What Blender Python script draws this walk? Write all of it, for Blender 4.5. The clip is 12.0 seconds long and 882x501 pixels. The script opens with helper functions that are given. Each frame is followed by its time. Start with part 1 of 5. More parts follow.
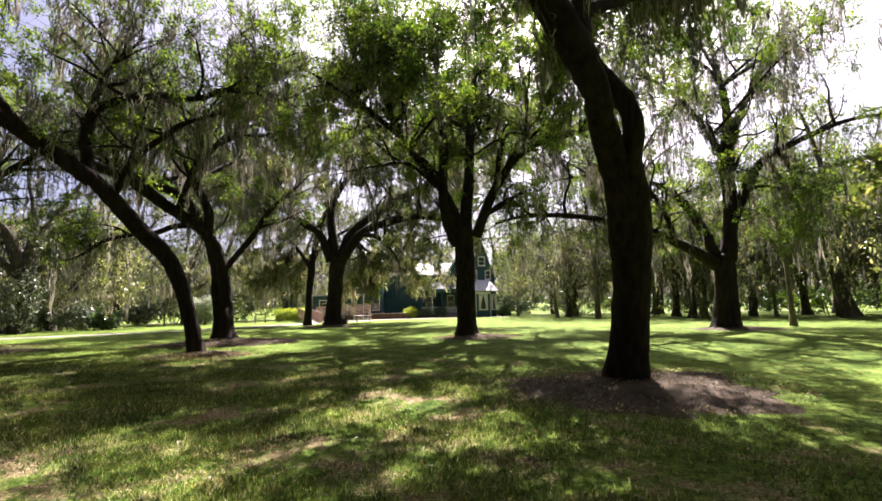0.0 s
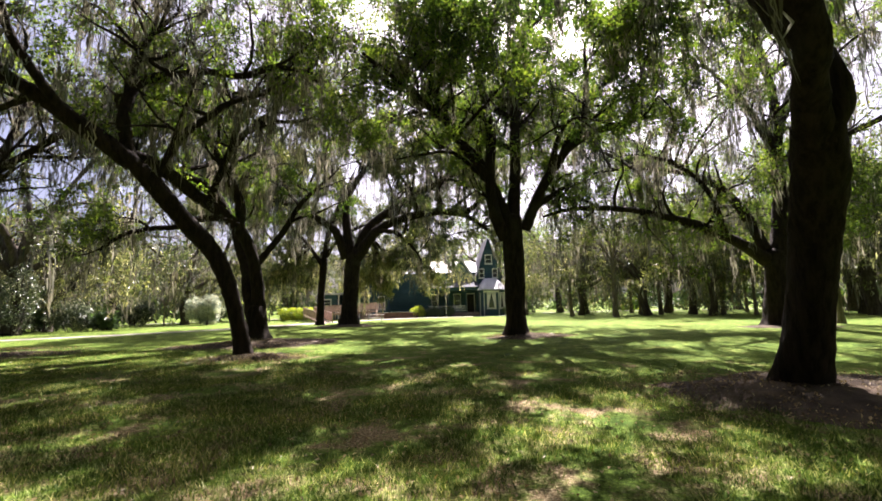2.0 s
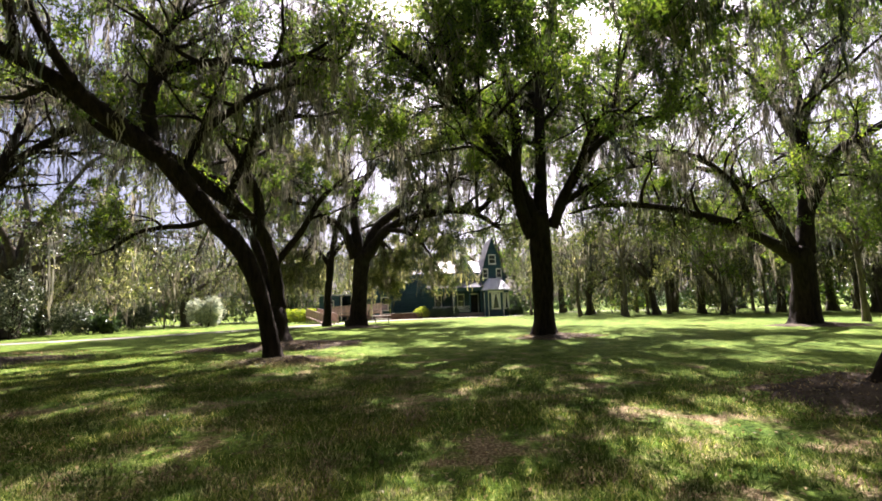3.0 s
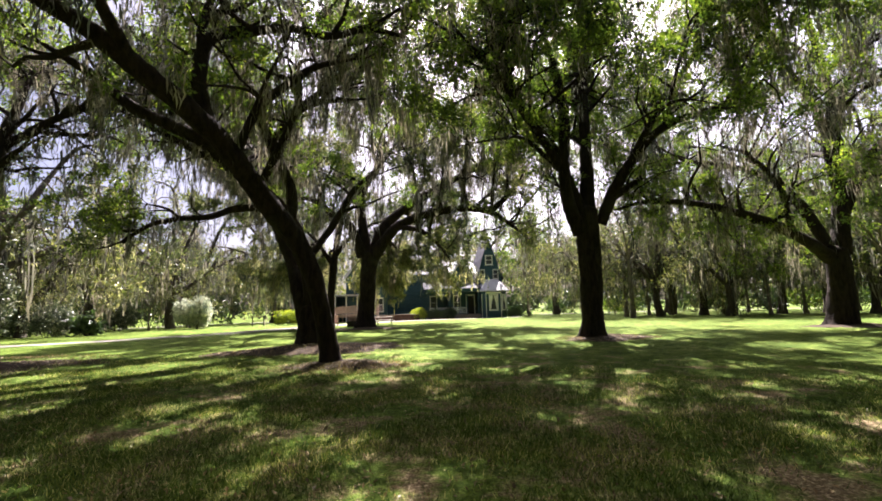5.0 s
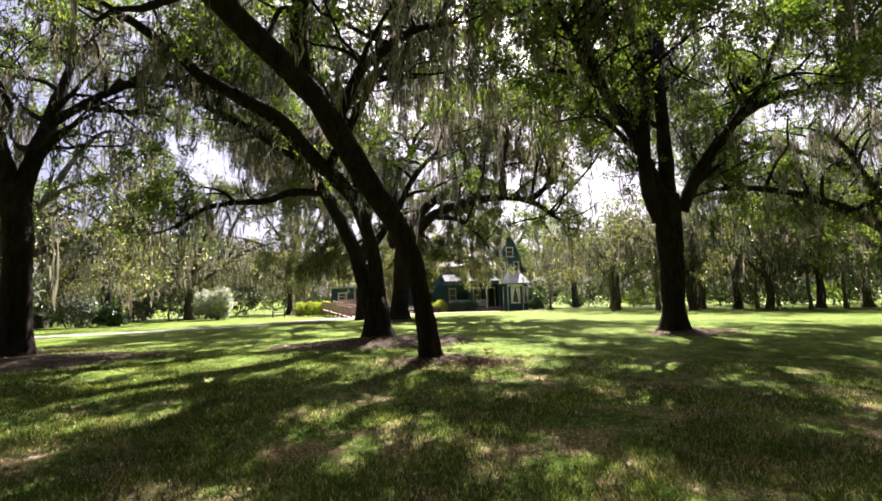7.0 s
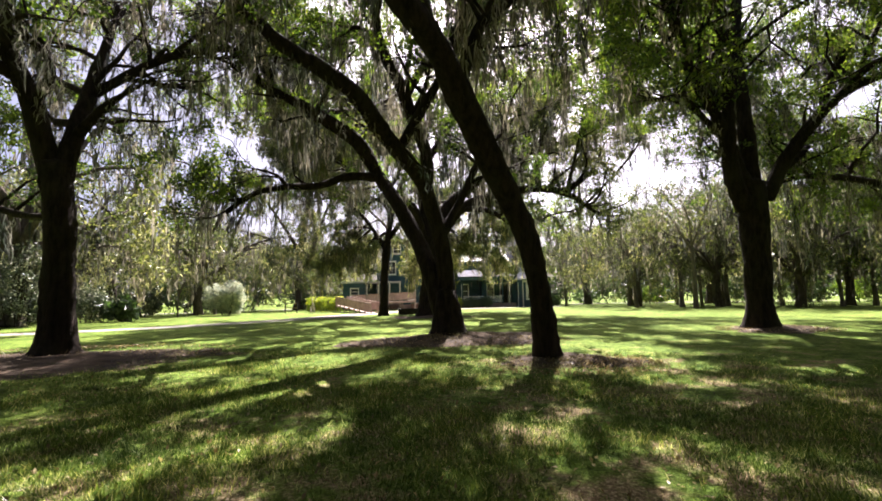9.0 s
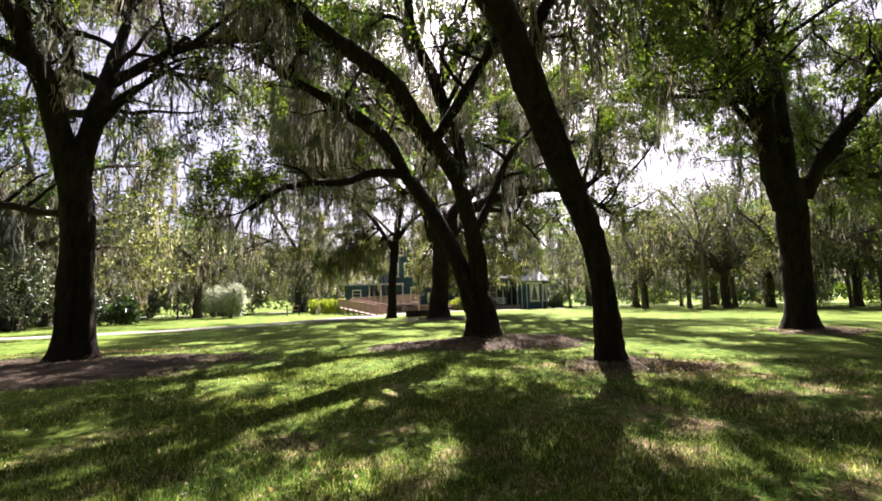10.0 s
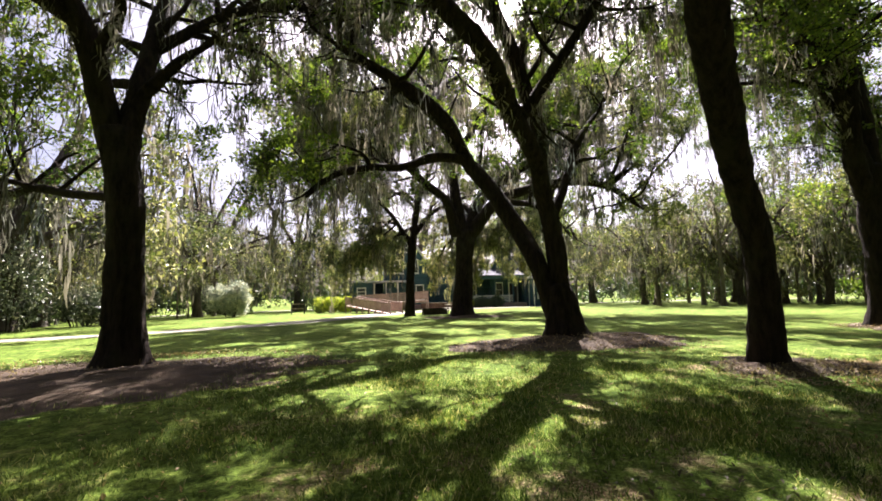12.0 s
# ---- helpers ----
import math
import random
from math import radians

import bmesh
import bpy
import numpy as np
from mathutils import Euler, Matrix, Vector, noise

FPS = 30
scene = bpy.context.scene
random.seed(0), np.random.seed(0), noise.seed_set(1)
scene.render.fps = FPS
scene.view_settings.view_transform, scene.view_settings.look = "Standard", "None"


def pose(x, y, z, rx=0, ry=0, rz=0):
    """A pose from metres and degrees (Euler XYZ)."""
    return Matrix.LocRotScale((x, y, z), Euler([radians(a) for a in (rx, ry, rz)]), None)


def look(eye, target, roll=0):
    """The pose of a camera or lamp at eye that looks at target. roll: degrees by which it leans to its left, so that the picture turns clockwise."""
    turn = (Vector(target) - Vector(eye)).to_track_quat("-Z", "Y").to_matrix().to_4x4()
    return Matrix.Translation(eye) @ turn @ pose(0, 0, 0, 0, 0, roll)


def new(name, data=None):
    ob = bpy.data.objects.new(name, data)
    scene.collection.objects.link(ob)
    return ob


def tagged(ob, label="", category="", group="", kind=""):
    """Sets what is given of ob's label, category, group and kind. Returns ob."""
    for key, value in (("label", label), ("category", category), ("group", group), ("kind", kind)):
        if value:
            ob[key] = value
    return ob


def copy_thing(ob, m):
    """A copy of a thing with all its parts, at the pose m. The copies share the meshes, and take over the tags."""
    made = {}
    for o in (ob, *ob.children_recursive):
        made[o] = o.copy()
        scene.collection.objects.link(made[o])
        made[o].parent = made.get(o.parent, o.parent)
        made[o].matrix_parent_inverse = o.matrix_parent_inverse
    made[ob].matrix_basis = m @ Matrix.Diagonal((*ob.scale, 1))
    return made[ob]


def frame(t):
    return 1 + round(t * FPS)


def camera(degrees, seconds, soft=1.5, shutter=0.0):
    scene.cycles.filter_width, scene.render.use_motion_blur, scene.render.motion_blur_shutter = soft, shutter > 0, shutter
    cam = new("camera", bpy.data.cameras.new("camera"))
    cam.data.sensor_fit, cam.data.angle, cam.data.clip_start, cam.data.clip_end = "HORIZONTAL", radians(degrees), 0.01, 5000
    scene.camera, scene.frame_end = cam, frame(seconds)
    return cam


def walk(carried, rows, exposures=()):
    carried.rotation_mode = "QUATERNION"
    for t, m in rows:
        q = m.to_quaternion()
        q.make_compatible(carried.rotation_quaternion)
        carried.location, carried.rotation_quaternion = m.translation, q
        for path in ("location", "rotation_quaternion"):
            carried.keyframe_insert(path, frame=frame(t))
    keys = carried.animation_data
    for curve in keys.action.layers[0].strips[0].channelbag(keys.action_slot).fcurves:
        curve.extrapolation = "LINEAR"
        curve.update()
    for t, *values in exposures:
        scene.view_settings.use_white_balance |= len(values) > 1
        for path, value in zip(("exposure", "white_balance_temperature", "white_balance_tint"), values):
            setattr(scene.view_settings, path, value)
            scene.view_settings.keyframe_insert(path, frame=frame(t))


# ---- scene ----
cam = camera(91.2, 12.0, soft=1.75)
METRES, EYE, TILT, LEAN, TURN = 17.2, 1.5, 7.1, 1.25, 0.0
ROWS = [
    (0.0, 0.0, 0.0, 0.0, 0.0, 0.0, -0.0),
    (0.5, -0.0354, 0.0166, -0.0036, -0.4, 0.03, -0.03),
    (1.0, -0.0732, 0.0334, -0.0066, -0.54, 0.09, -0.06),
    (1.5, -0.1119, 0.0513, -0.0099, -0.98, -0.07, -0.06),
    (2.0, -0.1481, 0.0684, -0.0128, -1.44, -0.08, -0.01),
    (2.5, -0.1858, 0.0859, -0.0158, -1.91, 0.06, 0.14),
    (3.0, -0.2239, 0.1035, -0.0192, -2.19, 0.03, 0.21),
    (5.0, -0.375, 0.1786, -0.0326, -5.12, 0.27, -0.28),
    (5.5, -0.4119, 0.1966, -0.0355, -5.28, 0.19, -0.32),
    (6.0, -0.4489, 0.2158, -0.0393, -5.01, -0.29, -0.38),
    (6.5, -0.486, 0.2353, -0.0424, -4.98, -0.5, -0.46),
    (7.0, -0.5221, 0.2545, -0.0458, -4.93, -0.66, -0.58),
    (9.0, -0.6684, 0.3396, -0.0625, -5.71, -1.1, -0.91),
    (9.5, -0.7021, 0.3596, -0.0659, -6.01, -0.86, -0.9),
    (10.0, -0.7369, 0.3814, -0.0704, -6.56, -0.78, -0.91),
    (10.5, -0.7729, 0.4043, -0.0749, -7.03, -0.78, -0.88),
    (11.0, -0.8073, 0.4259, -0.0784, -7.55, -0.9, -0.87),
    (11.5, -0.8427, 0.4474, -0.0819, -7.98, -0.89, -0.89),
    (12.0, -0.8771, 0.4697, -0.0861, -8.4, -0.99, -0.92),
]
walk(cam, [(t, pose(0, 0, EYE, TILT, LEAN, TURN) @ pose(METRES * x, METRES * y, METRES * z, 90 + pitch, roll, yaw)) for t, x, y, z, yaw, pitch, roll in ROWS],
     [(0.0, 2.68, 6150, 24), (12.0, 2.68, 6150, 24)])

# ---- world, sun, exposure ----
SUN_AZ, SUN_EL = radians(18.0), radians(52.0)
sun_way = Vector((math.sin(SUN_AZ) * math.cos(SUN_EL), math.cos(SUN_AZ) * math.cos(SUN_EL), math.sin(SUN_EL)))
world = bpy.data.worlds.new("sky")
scene.world = world
world.use_nodes = True
wn = world.node_tree.nodes
sky = wn.new("ShaderNodeTexSky")
sky.sky_type = "NISHITA"
sky.sun_disc = False
sky.sun_elevation, sky.sun_rotation = SUN_EL, SUN_AZ
sky.air_density, sky.dust_density, sky.ozone_density = 0.5, 6.0, 1.0
wn["Background"].inputs["Strength"].default_value = 0.04
world.node_tree.links.new(sky.outputs["Color"], wn["Background"].inputs["Color"])
sun = new("sun", bpy.data.lights.new("sun", "SUN"))
sun.data.energy, sun.data.angle, sun.data.color = 5.0, radians(0.45), (1.0, 0.935, 0.82)
sun.matrix_world = look(sun_way * 60, (0, 0, 0))


# ---- materials ----
def mat(name, rough=0.8):
    m = bpy.data.materials.new(name)
    m.use_nodes = True
    t = m.node_tree
    b = t.nodes["Principled BSDF"]
    b.inputs["Roughness"].default_value = rough
    b.inputs["Specular IOR Level"].default_value = 0.12
    return m, t, b


def node(t, kind, **values):
    n = t.nodes.new(kind)
    for key, value in values.items():
        n.inputs[key.replace("_", " ")].default_value = value
    return n


def noise_of(t, scale, detail=4.0, stretch=None, rough=0.6):
    co = t.nodes.new("ShaderNodeTexCoord")
    n = node(t, "ShaderNodeTexNoise", Scale=scale, Detail=detail, Roughness=rough)
    if stretch:
        mp = t.nodes.new("ShaderNodeMapping")
        mp.inputs["Scale"].default_value = stretch
        t.links.new(co.outputs["Object"], mp.inputs["Vector"])
        t.links.new(mp.outputs["Vector"], n.inputs["Vector"])
    else:
        t.links.new(co.outputs["Object"], n.inputs["Vector"])
    return n.outputs["Fac"]


def ramp(t, fac, *stops):
    r = t.nodes.new("ShaderNodeValToRGB")
    els = r.color_ramp.elements
    while len(els) < len(stops):
        els.new(0.5)
    for e, (p, c) in zip(els, stops):
        e.position, e.color = p, (*c, 1)
    t.links.new(fac, r.inputs["Fac"])
    return r.outputs["Color"]


def mix(t, fac, a, b, blend="MIX"):
    n = t.nodes.new("ShaderNodeMix")
    n.data_type, n.blend_type = "RGBA", blend
    for socket, v in ((n.inputs[0], fac), (n.inputs[6], a), (n.inputs[7], b)):
        if isinstance(v, (int, float)):
            socket.default_value = v
        elif isinstance(v, tuple):
            socket.default_value = (*v, 1)
        else:
            t.links.new(v, socket)
    return n.outputs[2]


def bump(t, b, height, strength, distance):
    n = node(t, "ShaderNodeBump", Strength=strength, Distance=distance)
    t.links.new(height, n.inputs["Height"])
    t.links.new(n.outputs["Normal"], b.inputs["Normal"])


def surface(name, dark, light, scale=3.0, fine=40.0, rough=0.8, relief=0.4, depth=0.01, stretch=None):
    """A plain surface with blotches, grain and fine relief."""
    m, t, b = mat(name, rough)
    big, small = noise_of(t, scale, 5), noise_of(t, fine, 3, stretch)
    c = ramp(t, big, (0.3, dark), (0.7, light))
    g = ramp(t, small, (0.25, (0.6, 0.6, 0.6)), (0.75, (1.15, 1.15, 1.15)))
    t.links.new(mix(t, 0.8, c, g, "MULTIPLY"), b.inputs["Base Color"])
    bump(t, b, small, relief, depth)
    return m


def leafy(name, stops, through_share=0.5, gloss=0.03, patch=0.25, glow=(1.3, 1.42, 0.72)):
    """Thin leaves: light passes through them; each leaf has its own tone, each bough its own cast."""
    m = bpy.data.materials.new(name)
    m.use_nodes = True
    t = m.node_tree
    t.nodes.remove(t.nodes["Principled BSDF"])
    geo = t.nodes.new("ShaderNodeNewGeometry")
    own = ramp(t, geo.outputs["Random Per Island"], *stops)
    cast = ramp(t, noise_of(t, patch, 2), (0.34, (0.45, 0.55, 0.5)), (0.66, (1.45, 1.35, 1.05)))
    c = mix(t, 1.0, own, cast, "MULTIPLY")
    d, tr = t.nodes.new("ShaderNodeBsdfDiffuse"), t.nodes.new("ShaderNodeBsdfTranslucent")
    gl = node(t, "ShaderNodeBsdfGlossy", Roughness=0.42)
    t.links.new(c, d.inputs["Color"])
    t.links.new(mix(t, 1.0, c, glow, "MULTIPLY"), tr.inputs["Color"])
    m1, m2 = t.nodes.new("ShaderNodeMixShader"), t.nodes.new("ShaderNodeMixShader")
    m1.inputs[0].default_value, m2.inputs[0].default_value = through_share, gloss
    t.links.new(d.outputs[0], m1.inputs[1])
    t.links.new(tr.outputs[0], m1.inputs[2])
    t.links.new(m1.outputs[0], m2.inputs[1])
    t.links.new(gl.outputs[0], m2.inputs[2])
    t.links.new(m2.outputs[0], t.nodes["Material Output"].inputs["Surface"])
    return m


def bark_material(name, dark, light, lichen):
    m, t, b = mat(name, 0.92)
    b.inputs["Specular IOR Level"].default_value = 0.1
    ridges = noise_of(t, 9.0, 6, (1.0, 1.0, 0.22), 0.7)
    grain = noise_of(t, 55.0, 4, (1.0, 1.0, 0.4))
    blot = noise_of(t, 1.1, 4)
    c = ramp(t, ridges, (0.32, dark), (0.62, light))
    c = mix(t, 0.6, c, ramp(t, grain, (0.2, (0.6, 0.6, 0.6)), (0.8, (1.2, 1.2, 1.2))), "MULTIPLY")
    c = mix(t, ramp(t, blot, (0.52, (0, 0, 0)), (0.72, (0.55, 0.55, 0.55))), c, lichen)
    t.links.new(c, b.inputs["Base Color"])
    bump(t, b, ridges, 0.9, 0.05)
    return m


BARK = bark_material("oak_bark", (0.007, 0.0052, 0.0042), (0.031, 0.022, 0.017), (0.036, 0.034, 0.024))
BARK_PALE = bark_material("pale_bark", (0.05, 0.042, 0.034), (0.17, 0.145, 0.115), (0.16, 0.16, 0.12))
BARK_GREY = bark_material("grey_bark", (0.022, 0.018, 0.014), (0.085, 0.07, 0.055), (0.1, 0.098, 0.075))
LEAF = leafy("oak_leaves", ((0.0, (0.03, 0.056, 0.014)), (0.4, (0.075, 0.12, 0.019)), (0.8, (0.125, 0.17, 0.03)), (1.0, (0.185, 0.215, 0.045))))
LEAF_DULL = leafy("far_leaves", ((0.0, (0.035, 0.05, 0.018)), (0.5, (0.085, 0.108, 0.036)), (1.0, (0.22, 0.23, 0.095))), 0.34, 0.05, 0.16, (1.18, 1.22, 0.8))
LEAF_YELLOW = leafy("yellow_hedge_leaves", ((0.0, (0.15, 0.2, 0.02)), (0.6, (0.28, 0.33, 0.035)), (1.0, (0.42, 0.43, 0.07))), 0.4, 0.05, 2.0)
LEAF_SILVER = leafy("silver_shrub_leaves", ((0.0, (0.26, 0.3, 0.25)), (0.6, (0.45, 0.48, 0.42)), (1.0, (0.62, 0.64, 0.6))), 0.35, 0.08, 2.0, (1.0, 1.0, 0.98))
SPECKLED = leafy("speckled_shrub_leaves", ((0.0, (0.02, 0.04, 0.014)), (0.55, (0.06, 0.085, 0.035)), (0.8, (0.16, 0.18, 0.11)), (1.0, (0.6, 0.6, 0.54))), 0.3, 0.1, 0.8, (1.05, 1.08, 0.9))
LEAF_DARK = leafy("dark_shrub_leaves", ((0.0, (0.018, 0.04, 0.014)), (1.0, (0.06, 0.1, 0.035))), 0.3, 0.08, 1.0)
FERN = leafy("resurrection_fern", ((0.0, (0.07, 0.13, 0.015)), (0.6, (0.13, 0.21, 0.03)), (1.0, (0.2, 0.26, 0.04))), 0.5, 0.05, 0.8)
MOSS = leafy("spanish_moss", ((0.0, (0.06, 0.057, 0.053)), (0.5, (0.15, 0.144, 0.136)), (1.0, (0.32, 0.31, 0.29))), 0.32, 0.0, 0.3, (1.0, 0.98, 0.95))
CURTAIN = leafy("hanging_curtain", ((0.0, (0.06, 0.062, 0.035)), (0.45, (0.21, 0.21, 0.125)), (0.8, (0.35, 0.345, 0.2)), (1.0, (0.52, 0.5, 0.4))), 0.45, 0.0, 0.5, (1.1, 1.12, 0.85))
BLADE = leafy("grass_blades", ((0.0, (0.017, 0.041, 0.009)), (0.5, (0.076, 0.121, 0.022)), (0.82, (0.22, 0.245, 0.09)), (1.0, (0.57, 0.53, 0.37))), 0.4, 0.015, 0.9)
LITTER = leafy("dry_leaves", ((0.0, (0.09, 0.06, 0.035)), (0.6, (0.22, 0.155, 0.1)), (1.0, (0.46, 0.38, 0.28))), 0.2, 0.04, 0.5)


def lawn_material():
    m, t, b = mat("lawn", 0.85)
    b.inputs["Specular IOR Level"].default_value = 0.03
    wide, mid, fine = noise_of(t, 0.12, 4), noise_of(t, 1.3, 6, None, 0.7), noise_of(t, 28.0, 5, None, 0.75)
    green = ramp(t, mid, (0.3, (0.033, 0.067, 0.012)), (0.55, (0.1, 0.145, 0.028)), (0.75, (0.27, 0.278, 0.11)))
    green = mix(t, 0.85, green, ramp(t, fine, (0.3, (0.25, 0.3, 0.25)), (0.68, (1.5, 1.45, 1.45))), "MULTIPLY")
    tuft = noise_of(t, 7.0, 4, None, 0.7)
    green = mix(t, 0.8, green, ramp(t, tuft, (0.36, (0.32, 0.38, 0.3)), (0.62, (1.6, 1.55, 1.5))), "MULTIPLY")
    dry = ramp(t, fine, (0.32, (0.035, 0.023, 0.014)), (0.52, (0.17, 0.12, 0.075)), (0.66, (0.48, 0.4, 0.29)))
    # worn, leaf-strewn ground where people walk, sound turf further out
    co = t.nodes.new("ShaderNodeTexCoord")
    far = t.nodes.new("ShaderNodeVectorMath")
    far.operation = "DISTANCE"
    t.links.new(co.outputs["Object"], far.inputs[0])
    far.inputs[1].default_value = (-7.0, 5.0, 0.0)
    away = t.nodes.new("ShaderNodeMapRange")
    t.links.new(far.outputs["Value"], away.inputs["Value"])
    away.inputs["From Min"].default_value, away.inputs["From Max"].default_value = 7.0, 19.0
    away.inputs["To Min"].default_value, away.inputs["To Max"].default_value = 0.05, -0.2
    patch = node(t, "ShaderNodeMath")
    patch.operation = "ADD"
    t.links.new(mid, patch.inputs[0])
    t.links.new(away.outputs[0], patch.inputs[1])
    worn = ramp(t, patch.outputs[0], (0.52, (0, 0, 0)), (0.63, (0.92, 0.92, 0.92)))
    c = mix(t, worn, green, dry)
    c = mix(t, 0.6, c, ramp(t, wide, (0.3, (0.75, 0.85, 0.7)), (0.7, (1.2, 1.12, 1.0))), "MULTIPLY")
    t.links.new(c, b.inputs["Base Color"])
    bump(t, b, fine, 0.8, 0.04)
    return m


LAWN = lawn_material()
MULCH = surface("leaf_mulch", (0.019, 0.014, 0.009), (0.1, 0.071, 0.047), 2.2, 34, 0.9, 1.0, 0.04)
GRAVEL = surface("pale_gravel", (0.17, 0.155, 0.135), (0.28, 0.26, 0.23), 0.8, 60, 0.9, 0.5, 0.01)
TEAL = surface("teal_painted_boards", (0.028, 0.062, 0.076), (0.048, 0.096, 0.116), 0.7, 6, 0.6, 0.5, 0.02, (0.05, 0.05, 1.2))
CREAM = surface("cream_paint", (0.62, 0.6, 0.53), (0.76, 0.74, 0.68), 1.5, 25, 0.55, 0.1, 0.004)
METAL_ROOF = surface("pale_roof_shingles", (0.34, 0.34, 0.36), (0.52, 0.52, 0.54), 0.9, 9, 0.55, 0.5, 0.02, (1, 1, 2))
SHINGLE = surface("grey_slate_shingles", (0.06, 0.06, 0.07), (0.13, 0.13, 0.15), 1.2, 7, 0.95, 0.6, 0.02)
TIMBER = surface("weathered_ramp_timber", (0.24, 0.17, 0.14), (0.38, 0.29, 0.25), 1.5, 30, 0.75, 0.3, 0.006)
PALE_TIMBER = surface("pale_bench_timber", (0.42, 0.37, 0.32), (0.58, 0.53, 0.47), 1.5, 30, 0.7, 0.3, 0.006)
DARK_WOOD = surface("dark_wood", (0.02, 0.017, 0.015), (0.05, 0.042, 0.036), 2, 30, 0.7, 0.3, 0.006)
WHITE_WALL = surface("white_render", (0.66, 0.66, 0.65), (0.8, 0.8, 0.79), 0.8, 20, 0.7, 0.2, 0.006)
GLASS, _t, _b = mat("window_glass", 0.08)
_b.inputs["Base Color"].default_value = (0.03, 0.035, 0.04, 1)
_b.inputs["Specular IOR Level"].default_value = 0.8


# ---- geometry helpers ----
class Geo:
    """Gathers vertices and faces of one mesh."""

    def __init__(self):
        self.v, self.f, self.n = [], {3: [], 4: []}, 0

    def add(self, verts, *faces):
        self.v.append(np.asarray(verts, dtype=np.float32).reshape(-1, 3))
        for fa in faces:
            fa = np.asarray(fa, dtype=np.int32)
            self.f[fa.shape[1]].append(fa + self.n)
        self.n += len(self.v[-1])
        return self

    def mesh(self, name, material, smooth=True):
        me = bpy.data.meshes.new(name)
        v = np.concatenate(self.v)
        loops, totals = [], []
        for k in (3, 4):
            if self.f[k]:
                fa = np.concatenate(self.f[k])
                loops.append(fa.ravel())
                totals.append(np.full(len(fa), k, dtype=np.int32))
        loops, totals = np.concatenate(loops), np.concatenate(totals)
        me.vertices.add(len(v))
        me.vertices.foreach_set("co", v.ravel())
        me.loops.add(len(loops))
        me.loops.foreach_set("vertex_index", loops)
        me.polygons.add(len(totals))
        me.polygons.foreach_set("loop_start", np.concatenate(([0], np.cumsum(totals)[:-1])).astype(np.int32))
        me.polygons.foreach_set("use_smooth", np.full(len(totals), smooth))
        me.materials.append(material)
        me.update(calc_edges=True)
        return me


def piece(name, geo, material, parent, label="", smooth=True, kind=""):
    ob = new(name, geo.mesh(name, material, smooth))
    ob.parent = parent
    return tagged(ob, label, kind=kind)


def box(geo, x0, x1, y0, y1, z0, z1):
    v = [(x, y, z) for z in (z0, z1) for y in (y0, y1) for x in (x0, x1)]
    return geo.add(v, [(0, 2, 3, 1), (4, 5, 7, 6), (0, 1, 5, 4), (2, 6, 7, 3), (0, 4, 6, 2), (1, 3, 7, 5)])


def spline(pts, step):
    """Points (x, y, z, r) joined by a smooth curve, sampled about every step metres."""
    p = np.array(pts, dtype=float)
    p = np.vstack((2 * p[0] - p[1], p, 2 * p[-1] - p[-2]))
    out = []
    for i in range(1, len(p) - 2):
        k = max(1, round(np.linalg.norm(p[i + 1, :3] - p[i, :3]) / step))
        u = (np.arange(k) / k)[:, None]
        a, b, c, d = p[i - 1], p[i], p[i + 1], p[i + 2]
        out.append(0.5 * (2 * b + (c - a) * u + (2 * a - 5 * b + 4 * c - d) * u ** 2 + (3 * b - a - 3 * c + d) * u ** 3))
    out.append(p[-2][None])
    out = np.vstack(out)
    out[:, 3] = np.maximum(out[:, 3], 0.004)
    return out


